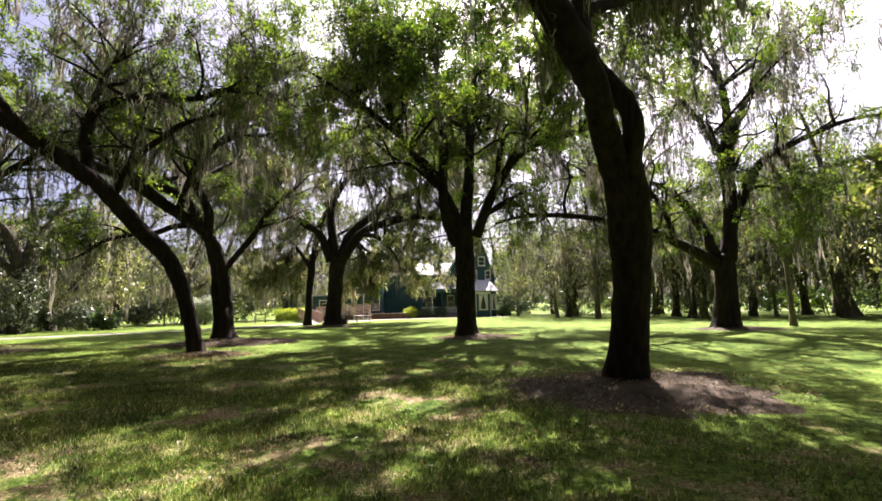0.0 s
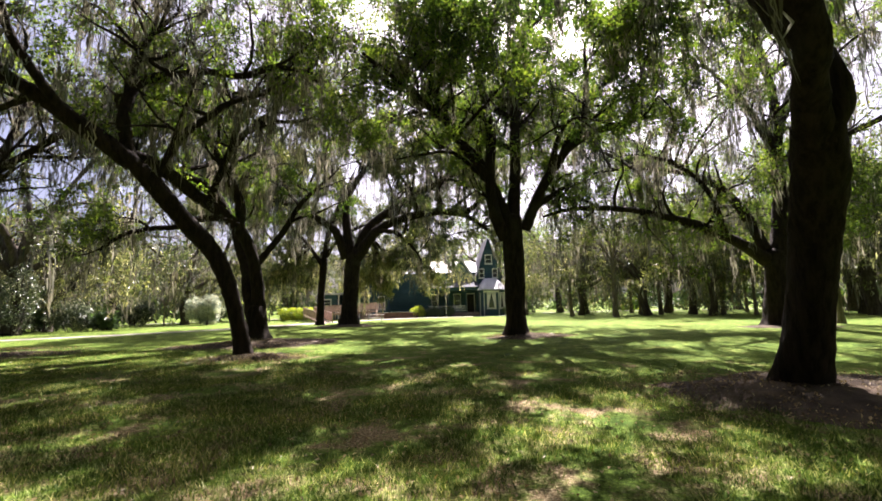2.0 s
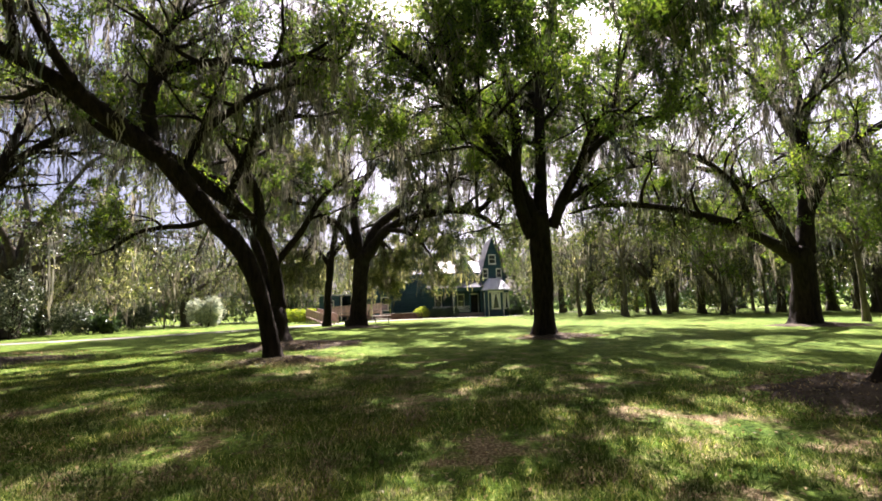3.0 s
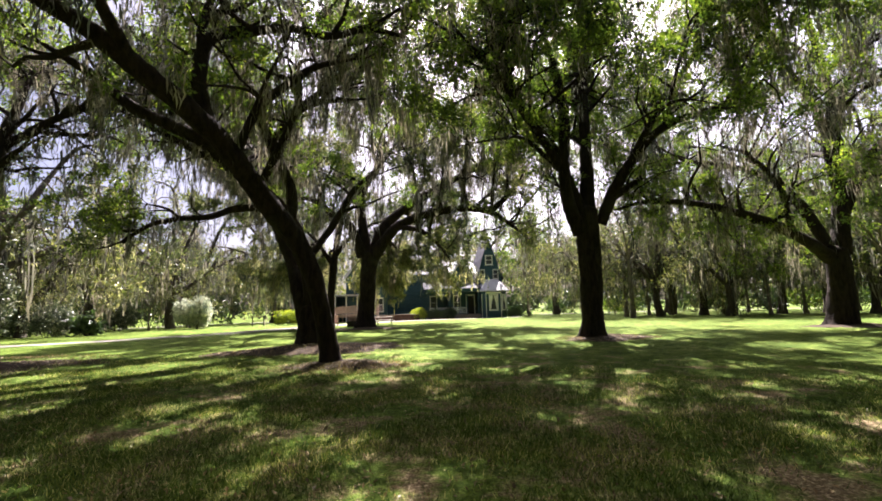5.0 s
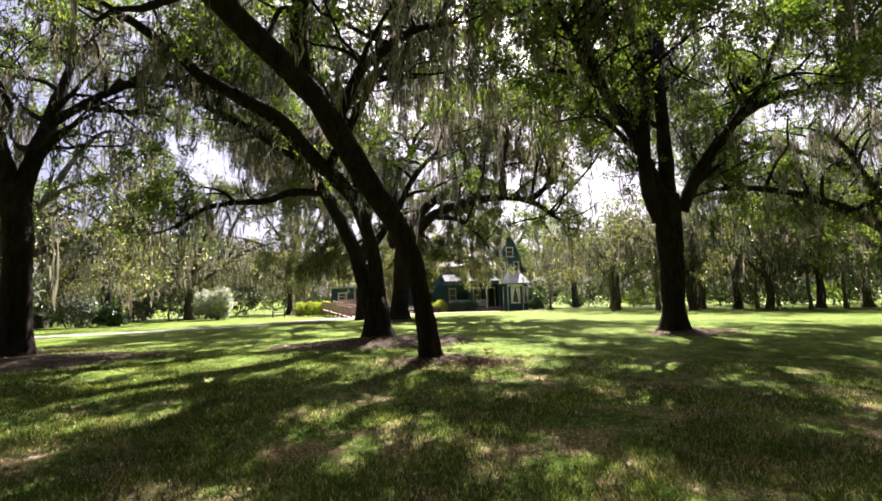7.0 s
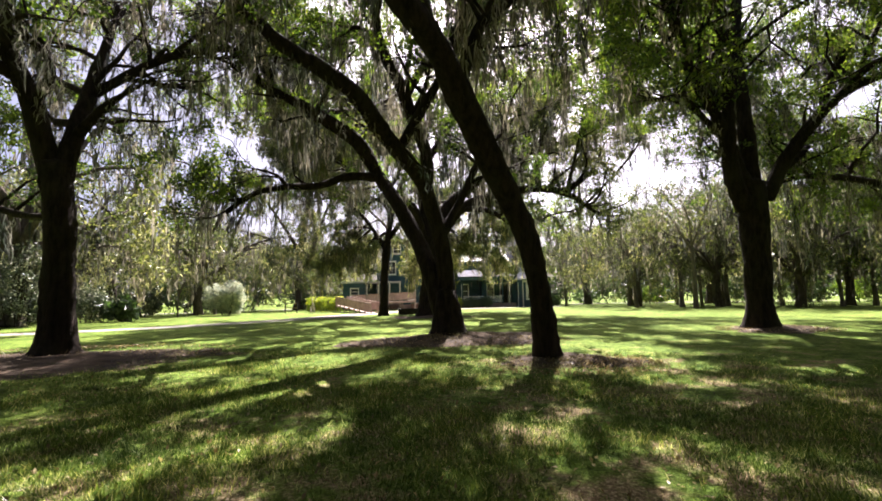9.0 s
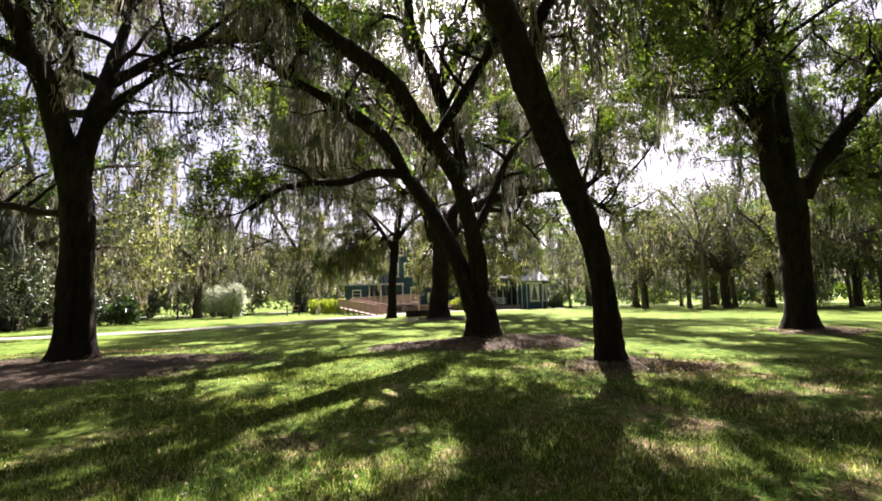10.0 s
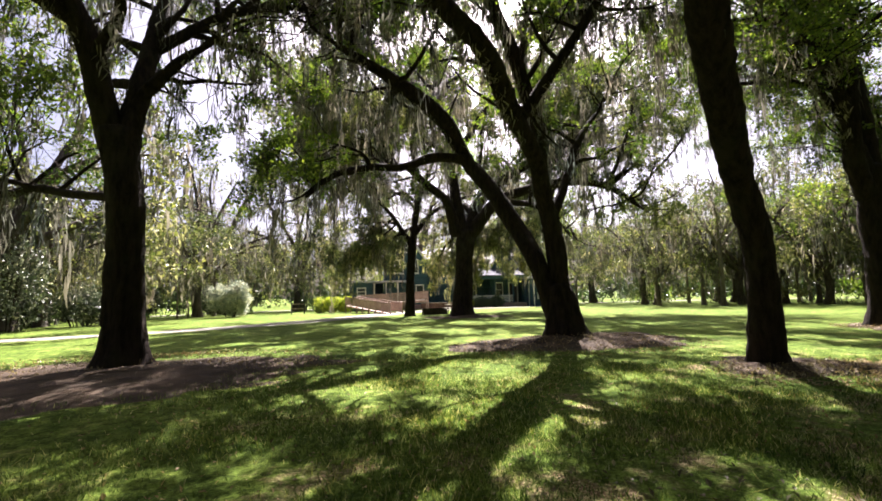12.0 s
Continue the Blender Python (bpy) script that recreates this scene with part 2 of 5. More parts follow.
def tube(geo, pts, step, sides, rng, gnarl=0.0, flare=0.0):
    """A tapering round stem along the points; gnarl: lumps and ridges; flare: the spread of the roots at its foot."""
    c = spline(pts, step)
    k = len(c)
    tan = np.gradient(c[:, :3], axis=0)
    tan /= np.linalg.norm(tan, axis=1, keepdims=True) + 1e-9
    ref = np.array((0.31, 0.95, 0.05)) if abs(tan[0, 2]) > 0.5 else np.array((0.0, 0.0, 1.0))
    a = ref - tan * (tan @ ref)[:, None]
    a /= np.linalg.norm(a, axis=1, keepdims=True) + 1e-9
    b = np.cross(tan, a)
    th = np.linspace(0, 2 * math.pi, sides, endpoint=False)[None, :]
    run = np.concatenate(([0], np.cumsum(np.linalg.norm(np.diff(c[:, :3], axis=0), axis=1))))[:, None]
    r = np.repeat(c[:, 3:4], sides, axis=1)
    if gnarl:
        ph = rng.uniform(0, 6.28, 8)
        r *= 1 + gnarl * (0.9 * np.sin(2 * th + 1.1 * run + ph[0]) + 0.6 * np.sin(3 * th - 2.3 * run + ph[1])
                          + 0.45 * np.sin(run * 3.7 + ph[2]) + 0.4 * np.sin(5 * th + 0.9 * run + ph[3])
                          + 0.35 * np.sin(9 * th + 1.7 * run + ph[4]) + 0.25 * np.sin(7 * th - 6.1 * run + ph[5]))
        r += rng.normal(0, 0.012, r.shape) * np.minimum(1, r / 0.2)
    if flare:
        ph = rng.uniform(0, 6.28, 2)
        r *= 1 + flare * np.exp(-run / 0.32) * (1 + 0.5 * np.sin(5 * th + ph[0]) + 0.3 * np.sin(3 * th + ph[1]))
    v = c[:, None, :3] + a[:, None, :] * (np.cos(th) * r)[..., None] + b[:, None, :] * (np.sin(th) * r)[..., None]
    v = np.vstack((v.reshape(-1, 3), c[-1:, :3] + tan[-1:] * c[-1, 3] * 0.6))
    i, j = np.meshgrid(np.arange(k - 1), np.arange(sides), indexing="ij")
    j2 = (j + 1) % sides
    quads = np.stack((i * sides + j, i * sides + j2, (i + 1) * sides + j2, (i + 1) * sides + j), -1).reshape(-1, 4)
    e = (k - 1) * sides
    tip = np.stack((e + np.arange(sides), e + (np.arange(sides) + 1) % sides, np.full(sides, k * sides)), -1)
    geo.add(v, quads, tip)
    return c


def unit(v):
    return v / (np.linalg.norm(v, axis=-1, keepdims=True) + 1e-9)


def leaves(geo, at, spread, each, size, rng, flat=0.7, up=0.5):
    """Tufts of small folded leaves round the points."""
    n = len(at) * each
    d = unit(rng.normal(size=(n, 3))) * rng.uniform(0.25, 1.0, (n, 1)) ** 0.6
    sp = np.repeat(spread * rng.uniform(0.6, 1.3, len(at)), each)[:, None]
    p = np.repeat(at, each, axis=0) + d * sp * np.array((1, 1, flat))
    way = unit(d + rng.normal(0, 0.6, (n, 3)) + np.array((0, 0, 0.1)))
    nor = unit(rng.normal(0, 0.75, (n, 3)) + np.array((0, 0, up)))
    side = unit(np.cross(way, nor))
    nor = np.cross(side, way)
    ln = size * rng.uniform(0.6, 1.25, (n, 1))
    w = ln * rng.uniform(0.24, 0.34, (n, 1))
    v = np.stack((p, p + way * ln * 0.5 + side * w + nor * w * 0.4, p + way * ln - nor * ln * 0.1, p + way * ln * 0.5 - side * w + nor * w * 0.4), 1)
    geo.add(v.reshape(-1, 3), np.arange(n * 4).reshape(-1, 4))


def moss(geo, at, strands, length, rng, thick=0.022):
    """Beards of tapering, wavering strands that hang from the points, one below another, so that the beard narrows downwards."""
    n = len(at) * strands
    whole = np.repeat(np.minimum(length * (0.2 + rng.gamma(1.4, 0.55, len(at))), length * 2.2), strands)
    down = rng.uniform(0, 0.72, n) * (rng.random(n) < 0.86)
    off = rng.normal(0, 0.1 if thick < 0.03 else 0.17, (n, 3)) * (1 - 0.75 * down)[:, None] * np.array((1, 1, 0.5))
    p = np.repeat(at, strands, axis=0) + off
    p[:, 2] -= whole * down
    ln = whole * rng.uniform(0.16, 0.46, n)
    r = thick * rng.uniform(0.6, 1.5, n)
    lean = np.repeat(rng.normal(0, 0.05, (len(at), 2)), strands, axis=0) + rng.normal(0, 0.05, (n, 2))
    turn = rng.uniform(0, 6.28, n)
    rings = []
    for s, w in ((0.0, 0.6), (0.45, 1.0)):
        m = p.copy()
        m[:, 2] -= ln * s
        m[:, :2] += lean * (ln * s)[:, None] - off[:, :2] * 0.3 * s + rng.normal(0, 0.05, (n, 2)) * (s > 0)
        for side in (-1, 1):
            q = m.copy()
            q[:, 0] += np.cos(turn) * r * w * side
            q[:, 1] += np.sin(turn) * r * w * side
            rings.append(q)
    tip = p.copy()
    tip[:, 2] -= ln
    tip[:, :2] += lean * ln[:, None] - off[:, :2] * 0.4 + rng.normal(0, 0.05, (n, 2))
    rings.append(tip)
    v = np.stack(rings, 1)
    base = np.arange(n)[:, None] * 5
    geo.add(v.reshape(-1, 3), np.array([(0, 1, 3, 2)]) + base, np.array([(2, 3, 4)]) + base)


def crown_limbs(limbs, fill, drops, reach, rng):
    """Lesser limbs that leave the great ones to fill the crown; fill: how many, the crown's middle and half sizes;
    drops: places to which some hang down; reach: places to which extra ones stretch to shade the lawn.
    """
    stock = np.concatenate([spline(p, 0.5)[2:] for p in limbs])
    goals = [(np.array(d, dtype=float), True) for d in drops] + [(np.array(d, dtype=float), False) for d in reach]
    if fill:
        many, middle, half = fill
        for k in range(many):
            d = unit(rng.normal(size=3)) * rng.uniform(0.55, 1.0)
            goals.append((np.array(middle) + d * np.array(half), False))
    made = []
    for goal, hangs in goals:
        away = np.linalg.norm(stock[:, :3] - goal, axis=1) + 2.5 * np.maximum(0, stock[:, 2] - goal[2]) * (not hangs) + 40 * (stock[:, 3] < 0.055) + rng.uniform(0, 2.0, len(stock))
        s = stock[np.argmin(away)]
        span = np.linalg.norm(goal - s[:3])
        r = min(s[3] * 0.6, 0.035 * span + 0.03)
        lift = np.array((0, 0, 0.14 * span if not hangs else 0.1 * span))
        pts = [(*s[:3], r)]
        for q in (0.35, 0.7, 1.0):
            pts.append((*(s[:3] + (goal - s[:3]) * q + lift * math.sin(q * 3.14) + rng.normal(0, 0.07, 3) * span * (q < 1)), r * (1.08 - q)))
        made.append(pts)
    return made


def oak(label, trunk, limbs, seed, leaf_each=46, leaf_size=0.112, moss_share=0.8, moss_len=0.75, gap=0.75, bough=(1.6, 3.2),
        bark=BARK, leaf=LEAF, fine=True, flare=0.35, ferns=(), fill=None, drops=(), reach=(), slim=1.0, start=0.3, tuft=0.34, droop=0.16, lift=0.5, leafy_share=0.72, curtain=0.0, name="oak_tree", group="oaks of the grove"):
    """An oak hung with moss: trunk, limbs, boughs and twigs, leaves, moss. Places in world metres."""
    rng = np.random.default_rng(seed)
    foot = Vector(trunk[0][:3])
    tree = tagged(new(name), label, "tree", group)
    tree.location = foot
    o = np.array((*foot, 0.0))
    local = lambda pts: [tuple(np.array(p) - o) for p in pts]
    g = Geo()
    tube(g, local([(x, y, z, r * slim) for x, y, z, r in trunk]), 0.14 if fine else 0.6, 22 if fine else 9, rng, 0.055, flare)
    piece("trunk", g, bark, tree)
    small, knots, beards, fern_at, curtain_at = Geo(), [], [], [], []
    limbs = [[(x, y, z, r * slim) for x, y, z, r in pts] for pts in limbs]
    great = len(limbs)
    limbs += crown_limbs(limbs, fill, drops, reach, rng)
    for num, pts in enumerate(limbs):
        g = Geo()
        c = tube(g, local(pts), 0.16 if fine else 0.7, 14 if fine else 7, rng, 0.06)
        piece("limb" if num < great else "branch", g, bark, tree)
        if num in ferns:
            high = c[c[:, 2] > 5.4 - foot.z]
            fern_at.append(high[:, :3] + np.array((0, 0, 1)) * high[:, 3:4] * 1.05)
        hanging = great <= num < great + len(drops)
        stretched = great + len(drops) <= num < great + len(drops) + len(reach)
        rise = -0.25 if hanging else lift
        run = np.concatenate(([0], np.cumsum(np.linalg.norm(np.diff(c[:, :3], axis=0), axis=1))))
        tan = unit(np.gradient(c[:, :3], axis=0))
        for s in np.arange((start if num < great else 0.1) * run[-1], run[-1], 0.4):
            i = np.searchsorted(run, s)
            if rng.random() < moss_share:
                beards.append(c[i, :3] - np.array((0, 0, c[i, 3] * 0.8)))
        s = (start if num < great else 0.25) * run[-1]
        while s < run[-1] + 1e-6:
            i = min(np.searchsorted(run, s), len(c) - 1)
            last = s > run[-1] - gap
            for _ in range(3 if last else 1):
                out = c[i, :3] - np.array((0, 0, c[i, 2]))
                way = unit(tan[i] * (0.9 if last else 0.45) + rng.normal(0, 0.75, 3) * np.array((1, 1, 0.45)) + unit(out) * 0.3 + np.array((0, 0, rise)))
                ln = rng.uniform(*bough) * (1.15 if last else 1)
                bp, p, w = [], c[i, :3].copy(), way.copy()
                r0 = min(c[i, 3] * 0.7, 0.03 * ln)
                for q in range(6):
                    bp.append((*p, r0 * (1 - 0.15 * q)))
                    w = unit(w + rng.normal(0, 0.28, 3) + np.array((0, 0, 0.1 - droop * q / 5)))
                    p = p + w * ln / 5
                full = (hanging and not (curtain and rng.random() < 0.55)) or rng.random() < leafy_share + 0.15 * stretched
                bc = tube(small, bp, 0.5 if fine else 1.2, 5 if fine else 3, rng)
                for q in np.linspace(0.25, 1, int(ln / 0.42)):
                    at = bc[min(round(q * (len(bc) - 1)), len(bc) - 1), :3] + rng.normal(0, 0.1, 3)
                    tw = unit(w * 0.5 + rng.normal(0, 0.9, 3) * np.array((1, 1, 0.5)) + np.array((0, 0, 0.25)))
                    tl = rng.uniform(0.45, 1.15)
                    end = at + tw * tl
                    if fine:
                        tube(small, [(*at, 0.014), (*(at + tw * tl * 0.5 + rng.normal(0, 0.06, 3)), 0.009), (*end, 0.004)], 1.0, 3, rng)
                    if full:
                        knots.extend((at + tw * tl * 0.55 + rng.normal(0, 0.1, 3), end + rng.normal(0, 0.12, 3)))
                    if hanging and curtain:
                        curtain_at.extend((at, at + tw * tl * 0.6, end))
                    if rng.random() < moss_share * 0.42:
                        beards.append(at + tw * tl * rng.uniform(0.1, 0.9))
                    if rng.random() < moss_share * 0.25:
                        beards.append(at - np.array((0, 0, 0.03)))
            s += gap * rng.uniform(0.7, 1.3)
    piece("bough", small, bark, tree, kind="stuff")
    g = Geo()
    leaves(g, np.array(knots), tuft * (0.82 if fine else 1.0), leaf_each, leaf_size, rng)
    piece("crown", g, leaf, tree, "small leathery green leaves", smooth=False, kind="stuff")
    g = Geo()
    moss(g, np.array(beards), 22 if fine else 7, moss_len * 1.1, rng, 0.016 if fine else 0.045)
    piece("spanish_moss", g, MOSS, tree, "grey-brown hanging strands of moss", kind="stuff")
    if curtain_at:
        g = Geo()
        moss(g, np.array(curtain_at), 12 if fine else 4, curtain, rng, 0.026 if fine else 0.04)
        piece("leafy_curtain", g, CURTAIN, tree, "yellow-green moss and leaves hanging in a ragged curtain", kind="stuff")
    if fern_at:
        g = Geo()
        leaves(g, np.concatenate(fern_at), 0.2, 26, 0.13, rng, 0.6, 0.2)
        piece("fern_fringe", g, FERN, tree, "bright green ferns along the top of the limb", smooth=False, kind="stuff")
    return tree


# ---- ground ----
def ground_z(x, y):
    return -0.0095 * np.clip(np.hypot(x, y) - 22, 0, 70)


def build_ground():
    line = lambda lo, hi: np.concatenate((-np.geomspace(-lo, 60, 12, endpoint=False), np.linspace(-60, 60, 61), np.geomspace(60, hi, 13)[1:]))
    xs, ys = line(-1500, 1500), line(-1500, 1500)
    gx, gy = np.meshgrid(xs, ys, indexing="ij")
    v = np.stack((gx, gy, ground_z(gx, gy)), -1).reshape(-1, 3)
    i, j = np.meshgrid(np.arange(len(xs) - 1), np.arange(len(ys) - 1), indexing="ij")
    a = i * len(ys) + j
    g = Geo().add(v, np.stack((a, a + len(ys), a + len(ys) + 1, a + 1), -1).reshape(-1, 4))
    ob = new("ground", g.mesh("ground", LAWN))
    tagged(ob, "sunlit mown lawn with worn, leaf-strewn patches", "lawn", kind="structure")


def strip(geo, pts, lift):
    """A flat way along points (x, y, half width), with a low rounded edge."""
    c = spline([(x, y, 0, w) for x, y, w in pts], 0.8)
    tan = unit(np.gradient(c[:, :3], axis=0))
    side = np.stack((-tan[:, 1], tan[:, 0], np.zeros(len(c))), -1)
    wob = 1 + 0.05 * np.sin(np.arange(len(c)) * 0.9) + 0.04 * np.sin(np.arange(len(c)) * 2.3)
    rows = []
    for s, h in ((-1.06, -0.03), (-1, lift), (0, lift + 0.03), (1, lift), (1.06, -0.03)):
        q = c[:, :3] + side * (c[:, 3] * wob * s)[:, None]
        q[:, 2] = ground_z(q[:, 0], q[:, 1]) + h
        rows.append(q)
    v = np.stack(rows, 1).reshape(-1, 3)
    i, j = np.meshgrid(np.arange(len(c) - 1), np.arange(4), indexing="ij")
    a = i * 5 + j
    geo.add(v, np.stack((a, a + 1, a + 6, a + 5), -1).reshape(-1, 4))


build_ground()
g = Geo()
strip(g, [(-80, 22, 1.2), (-45, 26.5, 1.2), (-37, 28.3, 1.2), (-31, 30.0, 1.1), (-27, 31.4, 1.1), (-23.5, 33.8, 1.2), (-20.2, 37.4, 1.4), (-17.4, 41.5, 1.6), (-14.8, 46.5, 1.7), (-11.2, 52.5, 1.7), (-7, 57.4, 1.5), (-1, 59.2, 1.2), (9, 59.8, 1.0)], 0.012)
tagged(new("path", g.mesh("path", GRAVEL)), "pale gravel path curving over the lawn to the house", "path", kind="structure")


g = Geo()
strip(g, [(4, 74, 1.6), (14, 75, 1.8), (28, 76, 2.2), (45, 73, 2.2), (75, 62, 2.2)], 0.012)
tagged(new("drive", g.mesh("drive", GRAVEL)), "pale sunlit gravel drive beyond the trees", "path", kind="structure")
g = Geo()
strip(g, [(-90, 50, 2), (-66, 60, 2), (-48, 70, 2), (-26, 84, 2)], 0.012)
tagged(new("drive", g.mesh("drive", GRAVEL)), "pale sunlit gravel drive beyond the trees", "path", kind="structure")


def mulch_bed(x, y, rx, ry, h, seed):
    rng = np.random.default_rng(seed)
    n, rings = 40, 9
    th = np.linspace(0, 2 * math.pi, n, endpoint=False)
    ph = rng.uniform(0, 6.28, 4)
    edge = 1 + 0.12 * np.sin(2 * th + ph[0]) + 0.1 * np.sin(3 * th + ph[1]) + 0.06 * np.sin(7 * th + ph[2]) + 0.05 * np.sin(11 * th + ph[3])
    v = [(0, 0, h)]
    for k in range(1, rings + 1):
        s = k / rings
        z = h * (0.5 + 0.5 * math.cos(math.pi * s)) - 0.02 * (k == rings) + 0.006
        for i in range(n):
            v.append((rx * s * edge[i] * math.cos(th[i]), ry * s * edge[i] * math.sin(th[i]), z + rng.normal(0, 0.012) * (k < rings)))
    v = np.array(v)
    v[:, 2] += float(ground_z(x, y))
    tris = [(0, 1 + i, 1 + (i + 1) % n) for i in range(n)]
    quads = [(1 + k * n + i, 1 + (k + 1) * n + i, 1 + (k + 1) * n + (i + 1) % n, 1 + k * n + (i + 1) % n) for k in range(rings - 1) for i in range(n)]
    ob = new("mulch_bed", Geo().add(v, tris, quads).mesh("mulch_bed", MULCH))
    ob.location = (x, y, 0)
    tagged(ob, "low mound of brown leaf mulch round an oak's foot", "mulch bed", "mulch beds", kind="structure")


for k, bed in enumerate(((3.3, 7.7, 2.6, 1.9, 0.12), (1.6, 19.8, 1.9, 1.4, 0.14), (-8.0, 14.8, 1.6, 1.1, 0.1), (-9.6, 19.6, 3.4, 2.1, 0.2),
                         (-8.8, 36.0, 2.6, 1.6, 0.14), (14.8, 21.9, 2.6, 1.6, 0.14), (-19.6, 17.2, 5.0, 2.6, 0.12), (-11.2, 37.0, 1.0, 0.7, 0.08))):
    mulch_bed(*bed, 50 + k)

# ---- the oaks of the grove ----
oak("old live oak with a twisted dark trunk in leaf mulch",
    [(3.41, 8.3, -0.1, 0.36), (3.42, 7.9, 1.25, 0.33), (3.4, 7.6, 2.45, 0.33), (3.2, 7.2, 3.35, 0.34), (3.0, 6.95, 3.9, 0.28)],
    [[(3.0, 7.0, 3.6, 0.26), (2.64, 6.6, 4.25, 0.19), (2.46, 6.3, 4.65, 0.2), (2.13, 6.1, 5.25, 0.24), (1.7, 5.9, 5.9, 0.24), (1.28, 5.6, 6.5, 0.22), (0.65, 5.3, 7.6, 0.17), (-0.5, 5.4, 8.8, 0.1)],
     [(3.1, 7.0, 3.6, 0.26), (3.24, 6.8, 4.3, 0.18), (3.14, 6.9, 4.85, 0.17), (2.67, 7.0, 5.6, 0.18), (2.65, 7.3, 6.75, 0.18), (3.25, 7.8, 8.8, 0.16), (4.1, 8.4, 11.2, 0.08)],
     [(2.65, 7.3, 6.7, 0.13), (4.2, 8.4, 7.9, 0.11), (6.2, 9.4, 9.0, 0.08), (8.6, 10.2, 9.8, 0.04)],
     [(1.3, 5.6, 6.5, 0.16), (2.2, 4.6, 8.2, 0.13), (3.2, 3.8, 9.6, 0.09), (4.4, 3.2, 10.6, 0.04)]],
    11, reach=((6.4, 12.8, 11.6), (3.4, 14.0, 10.0), (5.6, 12.3, 9.6), (1.2, 11.8, 9.6)), leafy_share=0.42, leaf_each=74, start=0.42, moss_len=0.9, gap=0.9, fill=(20, (3.0, 10.5, 11.2), (9.0, 7.5, 3.8)))
oak("live oak with a straight dark trunk and upright limbs",
    [(1.15, 20.0, 0.05, 0.44), (1.15, 19.95, 2.0, 0.41), (1.15, 19.9, 4.2, 0.44), (1.18, 19.85, 5.2, 0.36)],
    [[(1.2, 19.9, 4.8, 0.29), (1.5, 20.3, 8.0, 0.25), (1.7, 20.6, 11.0, 0.2), (2.3, 20.8, 14.1, 0.14), (3.0, 21.0, 16.4, 0.07)],
     [(1.7, 19.9, 4.6, 0.26), (2.2, 19.5, 5.9, 0.22), (2.8, 19.0, 7.0, 0.19), (3.4, 18.6, 7.8, 0.17), (4.2, 18.0, 8.25, 0.14), (5.1, 17.5, 8.35, 0.1), (6.3, 16.9, 8.5, 0.05)],
     [(1.0, 19.9, 4.8, 0.25), (0.4, 19.8, 6.5, 0.2), (-0.4, 19.4, 7.5, 0.18), (-1.5, 19.1, 9.0, 0.16), (-2.3, 18.7, 10.7, 0.13), (-2.9, 18.4, 12.7, 0.09), (-3.4, 18.0, 14.4, 0.04)],
     [(0.85, 19.9, 4.2, 0.29), (0.36, 19.75, 5.4, 0.26), (0.2, 19.6, 7.0, 0.24), (0.3, 19.5, 8.8, 0.2), (0.0, 19.3, 10.7, 0.16), (-0.5, 19.2, 12.6, 0.07)],
     [(3.2, 18.8, 7.6, 0.16), (3.6, 19.0, 8.4, 0.15), (4.5, 18.9, 9.9, 0.12), (5.8, 18.6, 11.4, 0.05)],
     [(-1.4, 19.1, 9.0, 0.13), (-3.2, 17.6, 10.0, 0.1), (-4.8, 16.0, 10.6, 0.05)]],
    12, reach=((-1.2, 16.1, 11.0), (-0.7, 16.7, 11.6), (-1.9, 16.0, 10.6), (-0.3, 15.7, 11.3), (-1.5, 16.8, 11.4), (-3.4, 17.4, 11.2), (-2.8, 20.0, 11.0), (-4.5, 18.6, 10.8), (-1.8, 21.9, 10.6), (0.0, 17.2, 10.2), (5.2, 21.6, 10.2), (-1.4, 19.4, 10.6), (-1.7, 26.0, 10.6), (4.7, 28.0, 11.4), (4.6, 16.2, 12.0), (3.4, 14.2, 10.0), (-1.6, 15.4, 12.0)), leafy_share=0.56, leaf_each=52, leaf_size=0.125, gap=0.85, moss_len=0.7, moss_share=0.55, start=0.35, tuft=0.44, fill=(30, (0.8, 20.0, 11.6), (9.5, 8.0, 6.0)))
